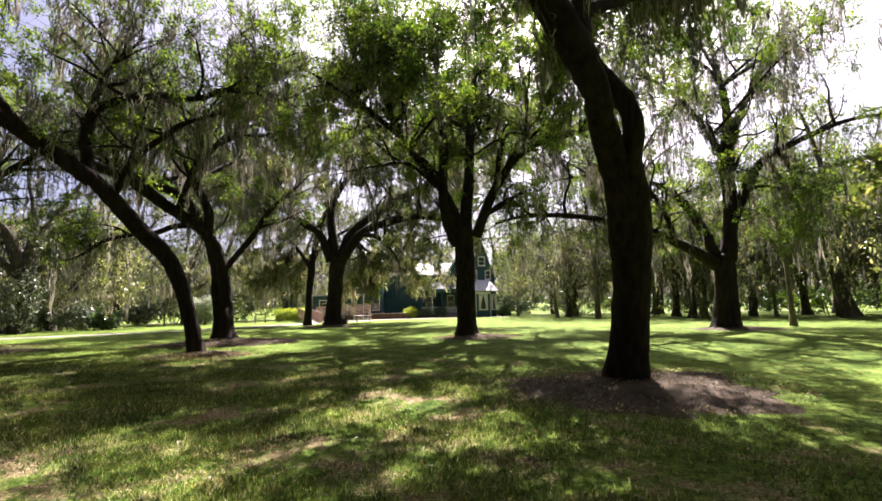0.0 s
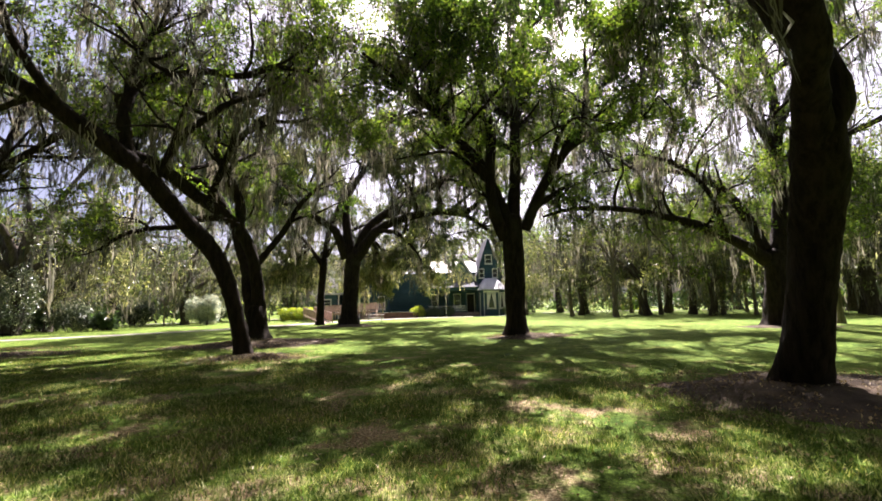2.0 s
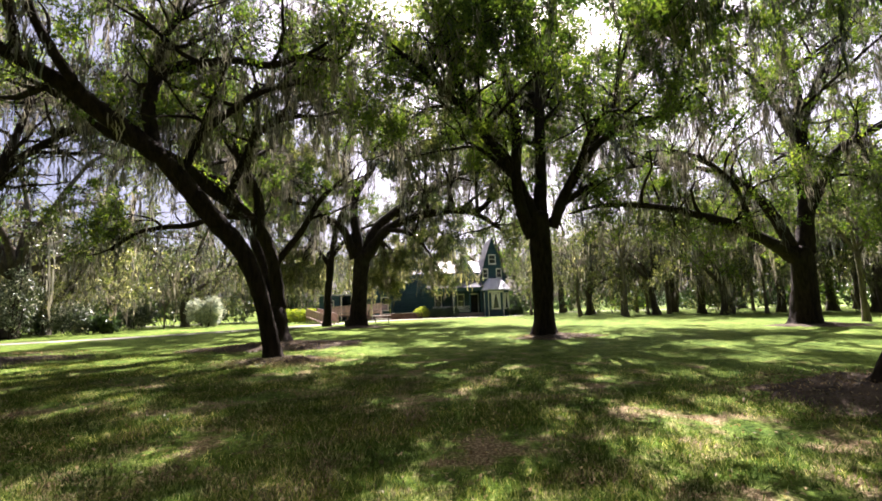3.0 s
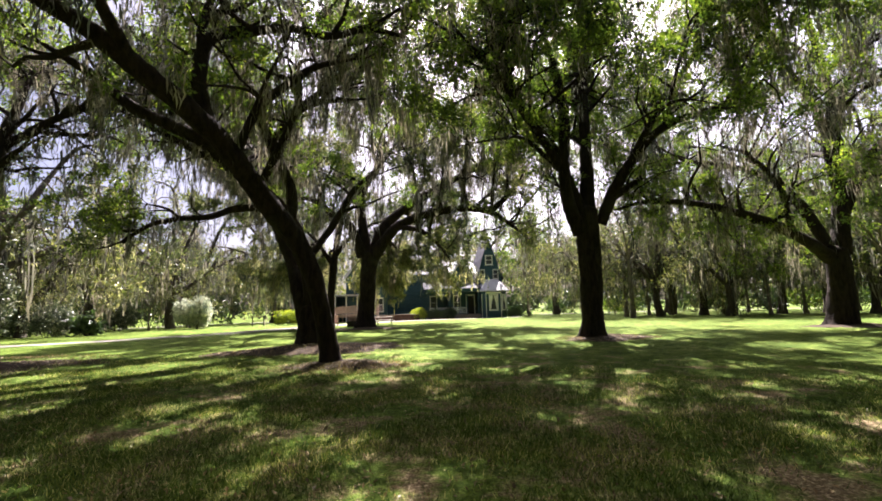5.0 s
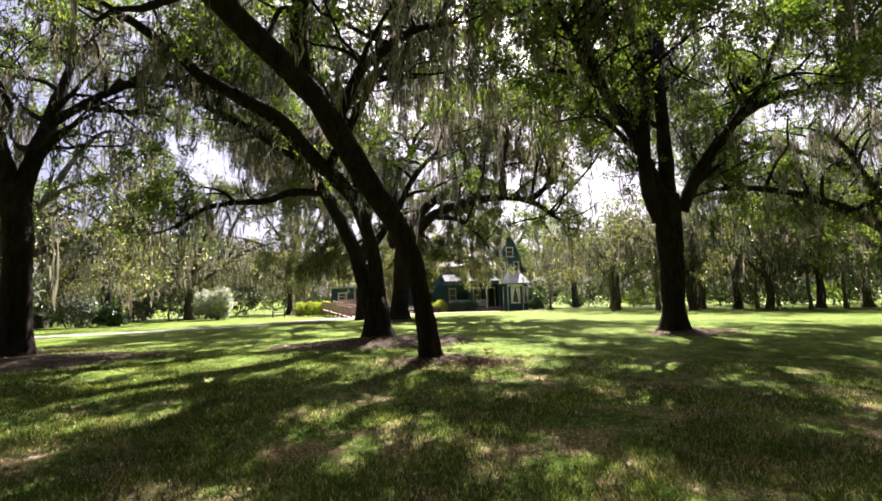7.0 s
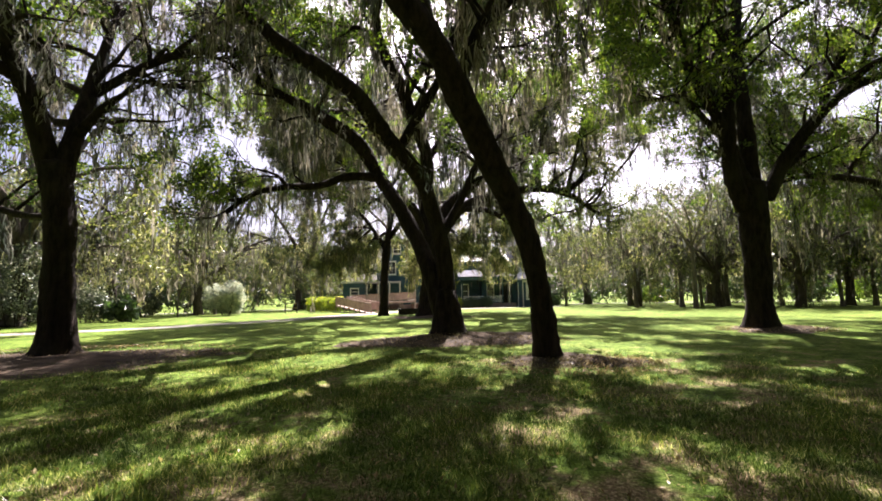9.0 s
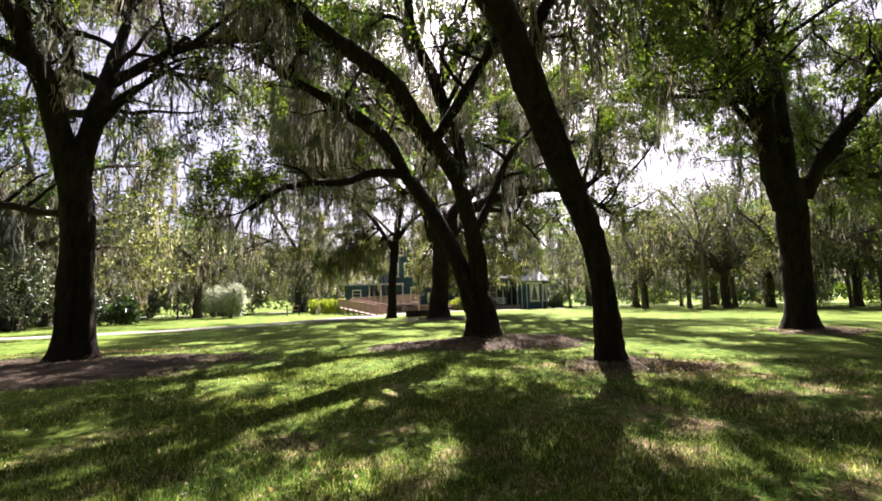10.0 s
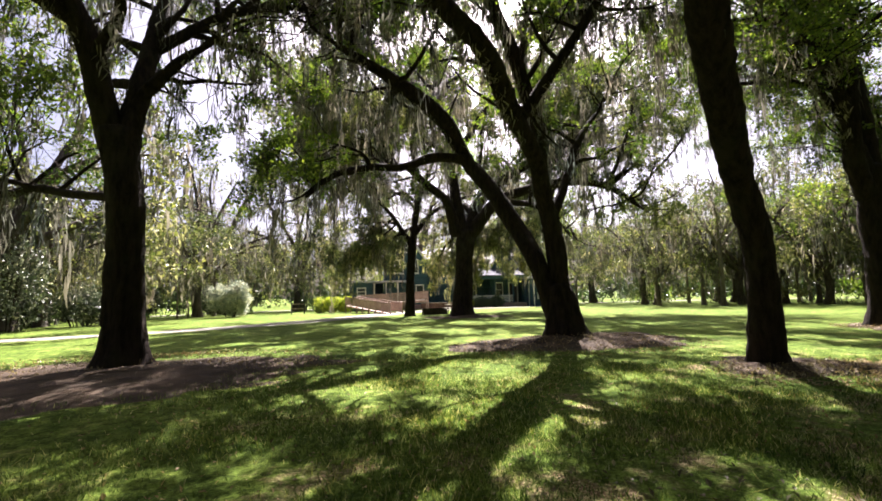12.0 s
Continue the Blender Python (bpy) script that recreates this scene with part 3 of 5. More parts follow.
oak("leaning live oak with a long bare trunk",
    [(-8.34, 14.95, 0.0, 0.25), (-8.48, 14.8, 1.07, 0.23), (-8.73, 14.6, 2.26, 0.235), (-9.15, 14.4, 3.23, 0.245), (-9.78, 13.9, 4.15, 0.25), (-10.33, 13.4, 5.0, 0.25), (-10.75, 12.97, 5.65, 0.22)],
    [[(-10.7, 13.0, 5.55, 0.23), (-11.27, 12.56, 6.06, 0.225), (-11.88, 12.2, 6.58, 0.215), (-12.33, 11.9, 6.95, 0.19), (-13.05, 11.5, 7.4, 0.16), (-14.6, 10.9, 8.2, 0.11), (-16.3, 10.5, 9.0, 0.05)],
     [(-11.08, 13.2, 7.6, 0.13), (-11.3, 13.6, 8.6, 0.11), (-11.1, 13.9, 9.8, 0.08), (-10.4, 14.4, 11.2, 0.04)],
     [(-10.72, 13.0, 5.5, 0.19), (-11.0, 13.1, 6.3, 0.165), (-11.1, 13.1, 7.1, 0.155), (-11.0, 13.4, 8.1, 0.14), (-10.3, 13.6, 8.4, 0.12), (-9.3, 13.8, 8.7, 0.11), (-8.2, 14.0, 8.65, 0.1), (-7.3, 14.3, 9.1, 0.08), (-6.2, 14.5, 9.0, 0.04)],
     [(-10.35, 13.4, 5.1, 0.12), (-9.9, 13.7, 6.5, 0.11), (-9.26, 13.95, 7.25, 0.1), (-8.6, 14.2, 7.9, 0.08), (-7.7, 14.5, 8.3, 0.04)],
     [(-12.0, 12.1, 6.7, 0.14), (-12.2, 10.8, 8.0, 0.1), (-11.6, 9.6, 9.2, 0.05)]],
    13, reach=((-10.0, 15.6, 11.8), (-7.0, 15.2, 9.8), (-11.0, 17.0, 10.0)), leafy_share=0.33, leaf_each=52, moss_len=0.95, moss_share=0.95, gap=1.0, start=0.35, fill=(13, (-9.6, 14.4, 10.2), (8.5, 6.5, 3.6)))
oak("two-stemmed live oak on a mulch mound, limbs ferned and mossy",
    [(-9.84, 19.8, 0.1, 0.47), (-9.9, 19.9, 1.0, 0.42), (-9.95, 20.0, 1.5, 0.34)],
    [[(-9.8, 20.0, 0.7, 0.29), (-10.0, 20.0, 2.8, 0.26), (-10.34, 19.8, 4.25, 0.25), (-10.8, 19.2, 5.12, 0.24), (-11.77, 18.2, 6.0, 0.235), (-12.62, 17.2, 6.83, 0.225), (-13.5, 16.6, 7.24, 0.2), (-14.3, 16.1, 7.55, 0.17), (-15.3, 15.8, 8.4, 0.13), (-16.6, 15.4, 9.2, 0.06)],
     [(-10.55, 19.5, 4.6, 0.22), (-10.55, 19.4, 5.9, 0.2), (-11.0, 19.2, 7.1, 0.19), (-11.4, 19.0, 8.1, 0.18), (-11.86, 18.8, 8.95, 0.15), (-12.2, 18.6, 10.4, 0.07)],
     [(-11.2, 19.1, 7.7, 0.15), (-10.5, 19.5, 9.0, 0.14), (-9.6, 19.8, 10.0, 0.12), (-8.2, 20.3, 11.6, 0.05)],
     [(-10.05, 20.0, 0.7, 0.3), (-10.42, 20.3, 2.18, 0.27), (-10.85, 20.9, 3.45, 0.26), (-11.48, 21.4, 4.72, 0.25), (-12.1, 21.9, 5.8, 0.25), (-12.86, 21.6, 7.0, 0.27), (-13.8, 21.2, 7.6, 0.23), (-14.86, 20.8, 8.1, 0.17), (-16.2, 20.4, 8.7, 0.09)],
     [(-12.2, 21.8, 5.8, 0.16), (-13.27, 21.44, 5.7, 0.14), (-14.2, 21.2, 5.3, 0.13), (-15.2, 20.9, 5.18, 0.11), (-16.2, 20.65, 4.88, 0.08), (-17.0, 20.4, 4.15, 0.04)],
     [(-10.2, 20.0, 3.1, 0.16), (-9.2, 20.7, 4.8, 0.13), (-8.4, 21.2, 6.4, 0.1), (-7.2, 21.8, 7.8, 0.05)]],
    14, reach=((-9.0, 20.6, 12.2), (-7.9, 21.4, 11.2), (-8.6, 22.4, 11.6), (-5.6, 19.2, 11.0), (-12.1, 20.8, 10.2), (-7.0, 19.6, 10.2), (-5.7, 19.6, 10.8), (-14.0, 19.0, 11.4), (-6.8, 18.2, 9.4), (-5.6, 19.8, 10.2), (-8.0, 16.8, 10.4), (-13.5, 19.3, 9.6), (-15.0, 20.4, 10.2), (-12.0, 18.2, 11.0), (-10.0, 20.2, 10.6)), leafy_share=0.36, leaf_each=52, moss_len=1.0, moss_share=0.95, gap=0.95, ferns=(3,), start=0.45, fill=(15, (-11.0, 21.6, 10.4), (9.5, 8.0, 4.4)), drops=((-16.5, 20.0, 5.6), (-17.8, 21.0, 5.6)))
oak("live oak with a low arching limb before the house",
    [(-9.31, 37.43, -0.15, 0.64), (-9.1, 37.43, 3.15, 0.57), (-8.89, 37.43, 5.74, 0.57)],
    [[(-8.69, 37.43, 5.33, 0.45), (-6.93, 36.81, 7.5, 0.35), (-4.76, 36.09, 8.43, 0.3), (-1.76, 35.47, 8.84, 0.25), (0.41, 34.74, 8.32, 0.2), (2.38, 34.12, 6.77, 0.08)],
     [(-8.79, 37.43, 5.43, 0.43), (-7.75, 37.84, 7.91, 0.36), (-5.48, 38.15, 9.88, 0.31), (-2.58, 38.57, 11.63, 0.26), (0, 38.88, 13.08, 0.19), (3.1, 39.29, 14.01, 0.08)],
     [(-9.1, 37.43, 5.43, 0.43), (-9.51, 37.64, 8.32, 0.35), (-9.51, 37.84, 10.7, 0.29), (-8.17, 38.05, 13.08, 0.21), (-6.72, 38.26, 15.05, 0.09)],
     [(-9.51, 37.43, 5.43, 0.39), (-10.34, 36.91, 7.7, 0.31), (-11.79, 36.29, 8.74, 0.23), (-13.13, 35.67, 9.67, 0.17), (-14.68, 35.16, 9.57, 0.08)],
     [(-6.62, 36.71, 7.6, 0.21), (-5.17, 34.74, 7.08, 0.16), (-3.93, 33.71, 5.95, 0.09), (-3.1, 33.29, 4.71, 0.04)]],
    15, leaf=LEAF_DULL, leafy_share=0.4, leaf_each=40, leaf_size=0.2, gap=1.0, bough=(1.8, 3.4), moss_len=1.2, moss_share=0.8, start=0.35, tuft=0.5, slim=1.08, fill=(20, (-7.24, 38.67, 12.77), (14.0, 9.5, 4.4)), reach=((-6.0, 30.0, 11.8), (-2.0, 31.0, 12.2), (2.0, 32.0, 12.6), (-10.0, 30.0, 11.8), (-4.0, 28.0, 12.6), (5.0, 34.0, 12.2), (-12.5, 32.0, 12.0), (0.5, 28.5, 12.8), (-8.0, 27.0, 12.4), (3.5, 38.0, 13.2), (7.5, 36.0, 13.8), (0.5, 40.5, 13.4), (-3.0, 39.0, 14.0), (8.5, 32.0, 13.6), (5.0, 41.5, 13.8)), curtain=0.75, drops=((-7.4, 42.8, 4.0), (-8.4, 43.4, 4.4), (-9.8, 43.6, 3.9), (-5.9, 43.6, 5.0), (-4.3, 44.6, 5.2), (-2.9, 45.3, 4.8), (-1.9, 45.6, 5.3), (-0.9, 44.8, 5.8)))
oak("slim live oak beside the gravel path",
    [(-12.61, 41.29, -0.29, 0.4), (-12.5, 41.29, 2.84, 0.38), (-12.28, 41.29, 5.85, 0.38)],
    [[(-12.28, 41.29, 5.63, 0.33), (-11.72, 41.52, 8.98, 0.27), (-10.49, 41.74, 12.1, 0.17), (-9.6, 41.96, 14.33, 0.08)],
     [(-12.28, 41.29, 5.85, 0.25), (-10.94, 41.07, 7.53, 0.2), (-9.15, 40.62, 8.53, 0.13), (-7.37, 40.18, 8.98, 0.07)],
     [(-12.39, 41.29, 5.18, 0.22), (-14.06, 40.85, 7.64, 0.17), (-16.07, 40.4, 9.2, 0.11), (-18.53, 40.18, 8.75, 0.06)]],
    16, leaf=LEAF_DULL, leafy_share=0.42, leaf_each=57, leaf_size=0.18, gap=1.0, moss_len=1.2, start=0.35, tuft=0.5, slim=0.85, fill=(15, (-16.74, 42.18, 11.54), (10.0, 8.0, 4.2)), reach=((-15.0, 34.0, 11.6), (-18.0, 33.0, 11.2), (-17.0, 30.0, 11.8), (-13.0, 28.5, 12.2), (-20.0, 36.0, 10.8), (-15.0, 26.5, 12.2), (-19.0, 28.5, 11.6)), curtain=0.75, drops=((-14.4, 43.6, 4.6), (-13.4, 44.2, 4.9), (-15.6, 41.0, 4.6), (-17.2, 42.0, 4.6), (-18.8, 42.4, 5.4), (-16.2, 43.4, 5.0), (-14.2, 42.6, 5.4)))
oak("broad live oak with a long level limb",
    [(14.4, 22.1, -0.1, 0.8), (14.55, 22.1, 1.8, 0.72), (14.6, 22.1, 3.6, 0.68)],
    [[(14.2, 22.1, 3.2, 0.45), (12.6, 21.8, 4.1, 0.36), (10.9, 21.6, 4.8, 0.31), (9, 21.3, 5.3, 0.24), (6.6, 21, 5.7, 0.19), (4.2, 20.8, 5.7, 0.13), (2.7, 20.5, 5.3, 0.06)],
     [(14.2, 22.1, 3.7, 0.4), (13.8, 22.6, 5.5, 0.34), (13, 23, 7.0, 0.27), (11.8, 23.5, 8.0, 0.2), (9.2, 23.9, 8.6, 0.12), (6.6, 24.1, 8.4, 0.05)],
     [(14.8, 22.1, 3.4, 0.55), (15.3, 22.2, 6.3, 0.48), (15.3, 22.3, 8.8, 0.4), (15.7, 22.3, 11.4, 0.3), (15.4, 22.4, 14.5, 0.2), (15.2, 22.5, 16.8, 0.08)],
     [(15.3, 22.1, 5.4, 0.36), (16, 21.7, 7.4, 0.32), (16.8, 21.3, 8.6, 0.27), (18.2, 20.9, 9.3, 0.22), (20.3, 20.5, 10.1, 0.14), (22.4, 20.3, 10.4, 0.07)],
     [(15.4, 22.2, 8.6, 0.32), (16.2, 22.5, 10.8, 0.28), (17.8, 22.8, 13.4, 0.2), (19.6, 23.1, 16.0, 0.1)],
     [(12, 21.7, 4.4, 0.2), (10.8, 20.9, 6.4, 0.16), (8.8, 20.1, 7.6, 0.11), (7, 19.5, 7.8, 0.05)],
     [(15.3, 22.2, 8.8, 0.25), (13.2, 21.1, 10.8, 0.18), (11, 20.1, 12.0, 0.1), (9.2, 19.5, 12.4, 0.05)]],
    17, reach=((7.0, 30.0, 10.6), (11.0, 28.6, 10.6), (18.7, 28.0, 10.6), (8.4, 33.6, 11.2), (13.0, 34.0, 11.4), (9.0, 17.4, 12.0), (6.4, 18.4, 12.0), (12.0, 17.0, 11.8), (9.8, 16.0, 9.5), (12.3, 19.4, 9.8), (8.4, 18.6, 10.4)), leafy_share=0.42, leaf_each=46, gap=1.0, bough=(1.7, 3.4), moss_len=1.05, moss_share=0.9, start=0.3, leaf_size=0.12, tuft=0.42, slim=0.72, fill=(20, (13.1, 23.0, 11.0), (12.0, 9.0, 5.8)), drops=((5.2, 20.7, 5.2), (7.8, 21.1, 5.0), (11.0, 20.6, 5.0), (9.2, 22.4, 6.4), (12.2, 19.8, 6.8), (16.6, 20.2, 6.6), (18.6, 21.4, 6.8), (7.0, 22.2, 6.6), (19.8, 24.0, 6.0), (17.4, 24.6, 5.4), (12.6, 24.4, 5.8), (21.6, 21.4, 7.0)))
oak("forked live oak with a thick straight trunk",
    [(-20.41, 18.4, 0.05, 0.4), (-20.44, 18.4, 1.8, 0.36), (-20.47, 18.3, 3.63, 0.36), (-20.7, 18.35, 5.1, 0.37)],
    [[(-20.8, 18.4, 4.7, 0.28), (-21.0, 18.1, 6.06, 0.25), (-21.15, 17.8, 7.0, 0.23), (-21.43, 17.5, 7.9, 0.2), (-21.8, 17.2, 8.86, 0.16), (-22.4, 16.8, 10.8, 0.1), (-22.8, 16.4, 12.4, 0.05)],
     [(-20.55, 18.4, 4.8, 0.27), (-20.5, 18.75, 6.4, 0.23), (-20.48, 19.1, 7.45, 0.19), (-20.46, 19.45, 8.7, 0.15), (-20.3, 19.9, 10.8, 0.07)],
     [(-20.7, 18.4, 3.65, 0.11), (-22.0, 19.05, 3.86, 0.1), (-23.2, 19.7, 4.14, 0.1), (-24.4, 20.35, 4.14, 0.09), (-26.2, 21.0, 4.5, 0.04)],
     [(-21.2, 17.7, 7.2, 0.16), (-23.0, 16.6, 8.2, 0.13), (-25.0, 15.8, 8.6, 0.09), (-26.8, 15.2, 8.4, 0.04)],
     [(-20.5, 19.1, 7.4, 0.15), (-18.8, 20.0, 9.2, 0.12), (-17.0, 20.8, 10.0, 0.08), (-15.4, 21.2, 9.8, 0.04)],
     [(-21.4, 17.5, 7.9, 0.15), (-20.2, 15.8, 9.4, 0.12), (-18.8, 14.4, 10.6, 0.08), (-17.4, 13.4, 11.2, 0.04)]],
    18, reach=((-15.6, 22.2, 10.2), (-14.2, 21.2, 10.6), (-15.6, 22.0, 12.0), (-17.4, 24.0, 12.0), (-15.0, 18.6, 11.6), (-20.0, 23.0, 12.0), (-22.5, 25.0, 11.5), (-17.8, 19.4, 8.8), (-18.6, 20.8, 10.4), (-23.0, 20.0, 9.4), (-20.0, 17.0, 11.6), (-25.4, 18.4, 9.8)), leafy_share=0.4, leaf_each=52, gap=0.9, moss_len=0.95, moss_share=0.7, start=0.3, fill=(28, (-21.4, 19.0, 10.6), (9.5, 8.5, 5.0)), drops=((-25.0, 20.2, 4.8), (-23.6, 19.4, 5.6)))


# ---- oaks further off ----
def far_oak(seed, reach, height, girth, leaf_each=9, leaf_size=0.23, moss_share=0.5, leaf=LEAF_DULL, low=True):
    rng = np.random.default_rng(seed)
    fork = height * 0.24
    limbs = []
    count = 7
    for k in range(count):
        a = 6.28 * (k + rng.uniform(-0.3, 0.3)) / count
        up = rng.uniform(0.55, 1.0) if k % 2 else rng.uniform(0.3, 0.55)
        out = reach * (1.25 - 0.6 * up) * rng.uniform(0.8, 1.1)
        w = np.array((math.cos(a), math.sin(a)))
        pts = []
        for q in (0, 0.2, 0.45, 0.7, 1.0):
            xy = w * out * q + rng.normal(0, 0.35, 2) * (q > 0)
            z = fork + (height - fork) * up * math.sin(q * 1.75) * 0.95 + rng.normal(0, 0.2) * (q > 0)
            pts.append((*xy, z, girth * 0.55 * (1 - 0.85 * q)))
        limbs.append(pts)
    limbs.append([(0, 0, fork, girth * 0.6), (0.4, 0.2, height * 0.5, girth * 0.4), (-0.2, 0.5, height * 0.75, girth * 0.2), (0.3, 0.1, height * 0.95, 0.04)])
    lean = rng.normal(0, 0.15, 2)
    drops = [(math.cos(a) * reach * q, math.sin(a) * reach * q, height * z) for a, q, z in zip(np.arange(7) * 0.9 + rng.uniform(-0.3, 0.3, 7), rng.uniform(0.5, 0.95, 7), rng.uniform(0.32, 0.46, 7))] if low else []
    return oak("spreading live oak hung with grey moss, further off or added unseen behind", [(0, 0, -0.15, girth), (lean[0], lean[1], fork * 0.5, girth * 0.88), (0, 0, fork * 1.1, girth * 0.8)], limbs,
               seed, leaf_each=leaf_each, leaf_size=leaf_size, gap=2.0, bough=(2.0, 4.0), leaf=leaf, fine=False, moss_len=1.7, moss_share=moss_share, start=0.2, tuft=0.42, bark=BARK_GREY, droop=0.95, lift=0.0, leafy_share=0.75, drops=drops, curtain=0.5,
               group="oaks further off")


def slim_oak(seed, height):
    rng = np.random.default_rng(seed)
    fork = height * 0.42
    limbs = []
    for k in range(6):
        a, up = 6.28 * (k + rng.uniform(-0.3, 0.3)) / 6, rng.uniform(0.4, 1.0)
        out = height * 0.36 * rng.uniform(0.7, 1.1)
        limbs.append([(0, 0, fork + 0.15 * k, 0.08)] + [(math.cos(a) * out * q + rng.normal(0, 0.15), math.sin(a) * out * q + rng.normal(0, 0.15), fork + 0.15 * k + (height - fork) * up * math.sin(q * 1.7), 0.08 * (1.1 - q)) for q in (0.35, 0.7, 1.0)])
    return oak("slim young oak with a thin trunk and mossy twigs", [(0, 0, -0.15, 0.17), (rng.normal(0, 0.12), rng.normal(0, 0.1), fork * 0.5, 0.14), (0, 0, fork * 1.2, 0.12)], limbs,
               seed, leaf_each=8, leaf_size=0.2, gap=1.2, bough=(1.0, 2.0), leaf=LEAF_DULL, fine=False, moss_len=0.9, moss_share=0.7, start=0.3, tuft=0.45, bark=BARK_PALE, droop=0.4, lift=0.2,
               group="young oaks")


def spread_copies(kinds, places, seed, grow=1.0):
    rng = np.random.default_rng(seed)
    for k, (x, y, s) in enumerate(places):
        m = pose(x, y, float(ground_z(x, y)), 0, 0, rng.uniform(0, 360)) @ Matrix.Scale(s * grow, 4)
        ob = kinds[k % len(kinds)]
        if k < len(kinds):
            ob.matrix_basis = m
        else:
            c = copy_thing(ob, Matrix.Identity(4))
            c.matrix_basis = m


west_kinds = [far_oak(31, 8.5, 13.5, 0.4), far_oak(32, 7.5, 15.0, 0.46)]
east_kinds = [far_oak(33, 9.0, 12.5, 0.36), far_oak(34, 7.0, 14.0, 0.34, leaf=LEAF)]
spread_copies(west_kinds, [(-38.5, 39.5, 1), (-37, 71, 1), (-45, 60, 1), (-27, 80, 1), (-58, 72, 1.1), (-8, 84, 1.1), (-50, 24, 1), (-44, 9, 1), (-27, 75, 0.75), (-40, 45, 0.55), (-52, 44, 0.9), (-34, 58, 0.7)], 3, 1.5)
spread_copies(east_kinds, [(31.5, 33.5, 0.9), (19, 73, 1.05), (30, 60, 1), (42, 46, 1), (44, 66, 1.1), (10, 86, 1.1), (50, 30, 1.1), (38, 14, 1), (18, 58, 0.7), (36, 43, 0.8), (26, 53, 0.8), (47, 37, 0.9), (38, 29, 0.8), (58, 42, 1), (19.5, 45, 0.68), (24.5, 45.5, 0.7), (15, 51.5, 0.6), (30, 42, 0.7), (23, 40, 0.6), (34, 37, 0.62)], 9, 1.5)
# unseen coarse-leaved oaks, added round the back to block sky light
spread_copies([far_oak(35, 9.5, 14.0, 0.4, 8, 0.66, 0.03, low=False)], [
    (-12, -8, 1.0), (2, -19, 1.2), (-24, -8, 1.1), (13, -16, 1.2), (-36, -4, 1.1), (-9, -22, 1.2), (27, -6, 1.2), (-46, 6, 1.2), (30, 12, 1.1), (-28, -24, 1.2), (1.5, -12, 1.0), (11, -9, 1.0), (-18, -6, 1.0), (-5, -13, 1.0), (19, -1, 1.0)], 8)
# added oaks out of view; their crowns cut the sky light over the walk
for x, y, ahead, seed in ((-1, -11, (-1.0, -1.5, 13.5), 36), (-16, -4, (-11.5, 3.5, 13.5), 37), (12, -9, (9.0, -1.0, 13.5), 38), (-27, 0, (-22.0, 8.0, 13.8), 39)):
    stem = [(x, y, -0.1, 0.5), (x + 0.2, y, 2.5, 0.44), (x, y + 0.3, 5.0, 0.4)]
    boughs = [[(x, y + 0.3, 4.8, 0.3), (x + 3 * k, y + 3, 8.5, 0.24), (x + 5 * k, y + 7, 12.0, 0.15), (x + 6 * k, y + 10, 13.5, 0.06)] for k in (-1, 0.1, 1)]
    oak("added unseen live oak whose crown keeps sky light off the walk", stem, boughs, seed, leaf_each=14, leaf_size=0.56, gap=1.6, bough=(1.8, 3.2), fine=False, moss_len=0.8, moss_share=0.05, start=0.45, tuft=0.5, droop=0.1,
        lift=0.2, leafy_share=1.0, fill=(34, ahead, (9.5, 6.5, 2.0)))
slim_kinds = [slim_oak(41, 8.0), slim_oak(42, 7.0), slim_oak(43, 9.0)]
spread_copies(slim_kinds, [
    (19.0, 23.6, 0.9), (17, 47, 1.2), (15.2, 42.5, 1.2), (-34.5, 54.5, 0.6), (22, 47, 1.3), (26.4, 43.6, 1.2), (12.8, 48, 1.1), (17, 57, 1.1), (21, 49.5, 0.9),
    (28, 47, 1.0), (31.5, 41, 1.0), (27, 40, 0.9), (35, 52, 1.1), (11, 62, 1.0), (-50, 63, 0.9), (-47, 52, 0.8), (39, 38, 1.0), (24, 58, 1.0), (-33, 60, 0.9)], 4)


# ---- woods on the skyline ----
def far_woods():
    rng = np.random.default_rng(77)
    a = rng.uniform(0, 6.28, 420)
    d = rng.uniform(112, 165, 420)
    top = rng.uniform(9, 17, 420)
    at = []
    for k in range(420):
        n = 12
        q = rng.uniform(0, 1, n)
        at.append(np.stack((np.cos(a[k]) * d[k] + rng.normal(0, 3.0, n), np.sin(a[k]) * d[k] + rng.normal(0, 3.0, n), -0.5 + top[k] * q), -1))
    g = Geo()
    leaves(g, np.concatenate(at), 1.9, 9, 1.4, rng, 0.8)
    tagged(new("far_woods", g.mesh("far_woods", LEAF_DULL, False)), "dense far woods closing the park's skyline", "woods", kind="stuff")


far_woods()


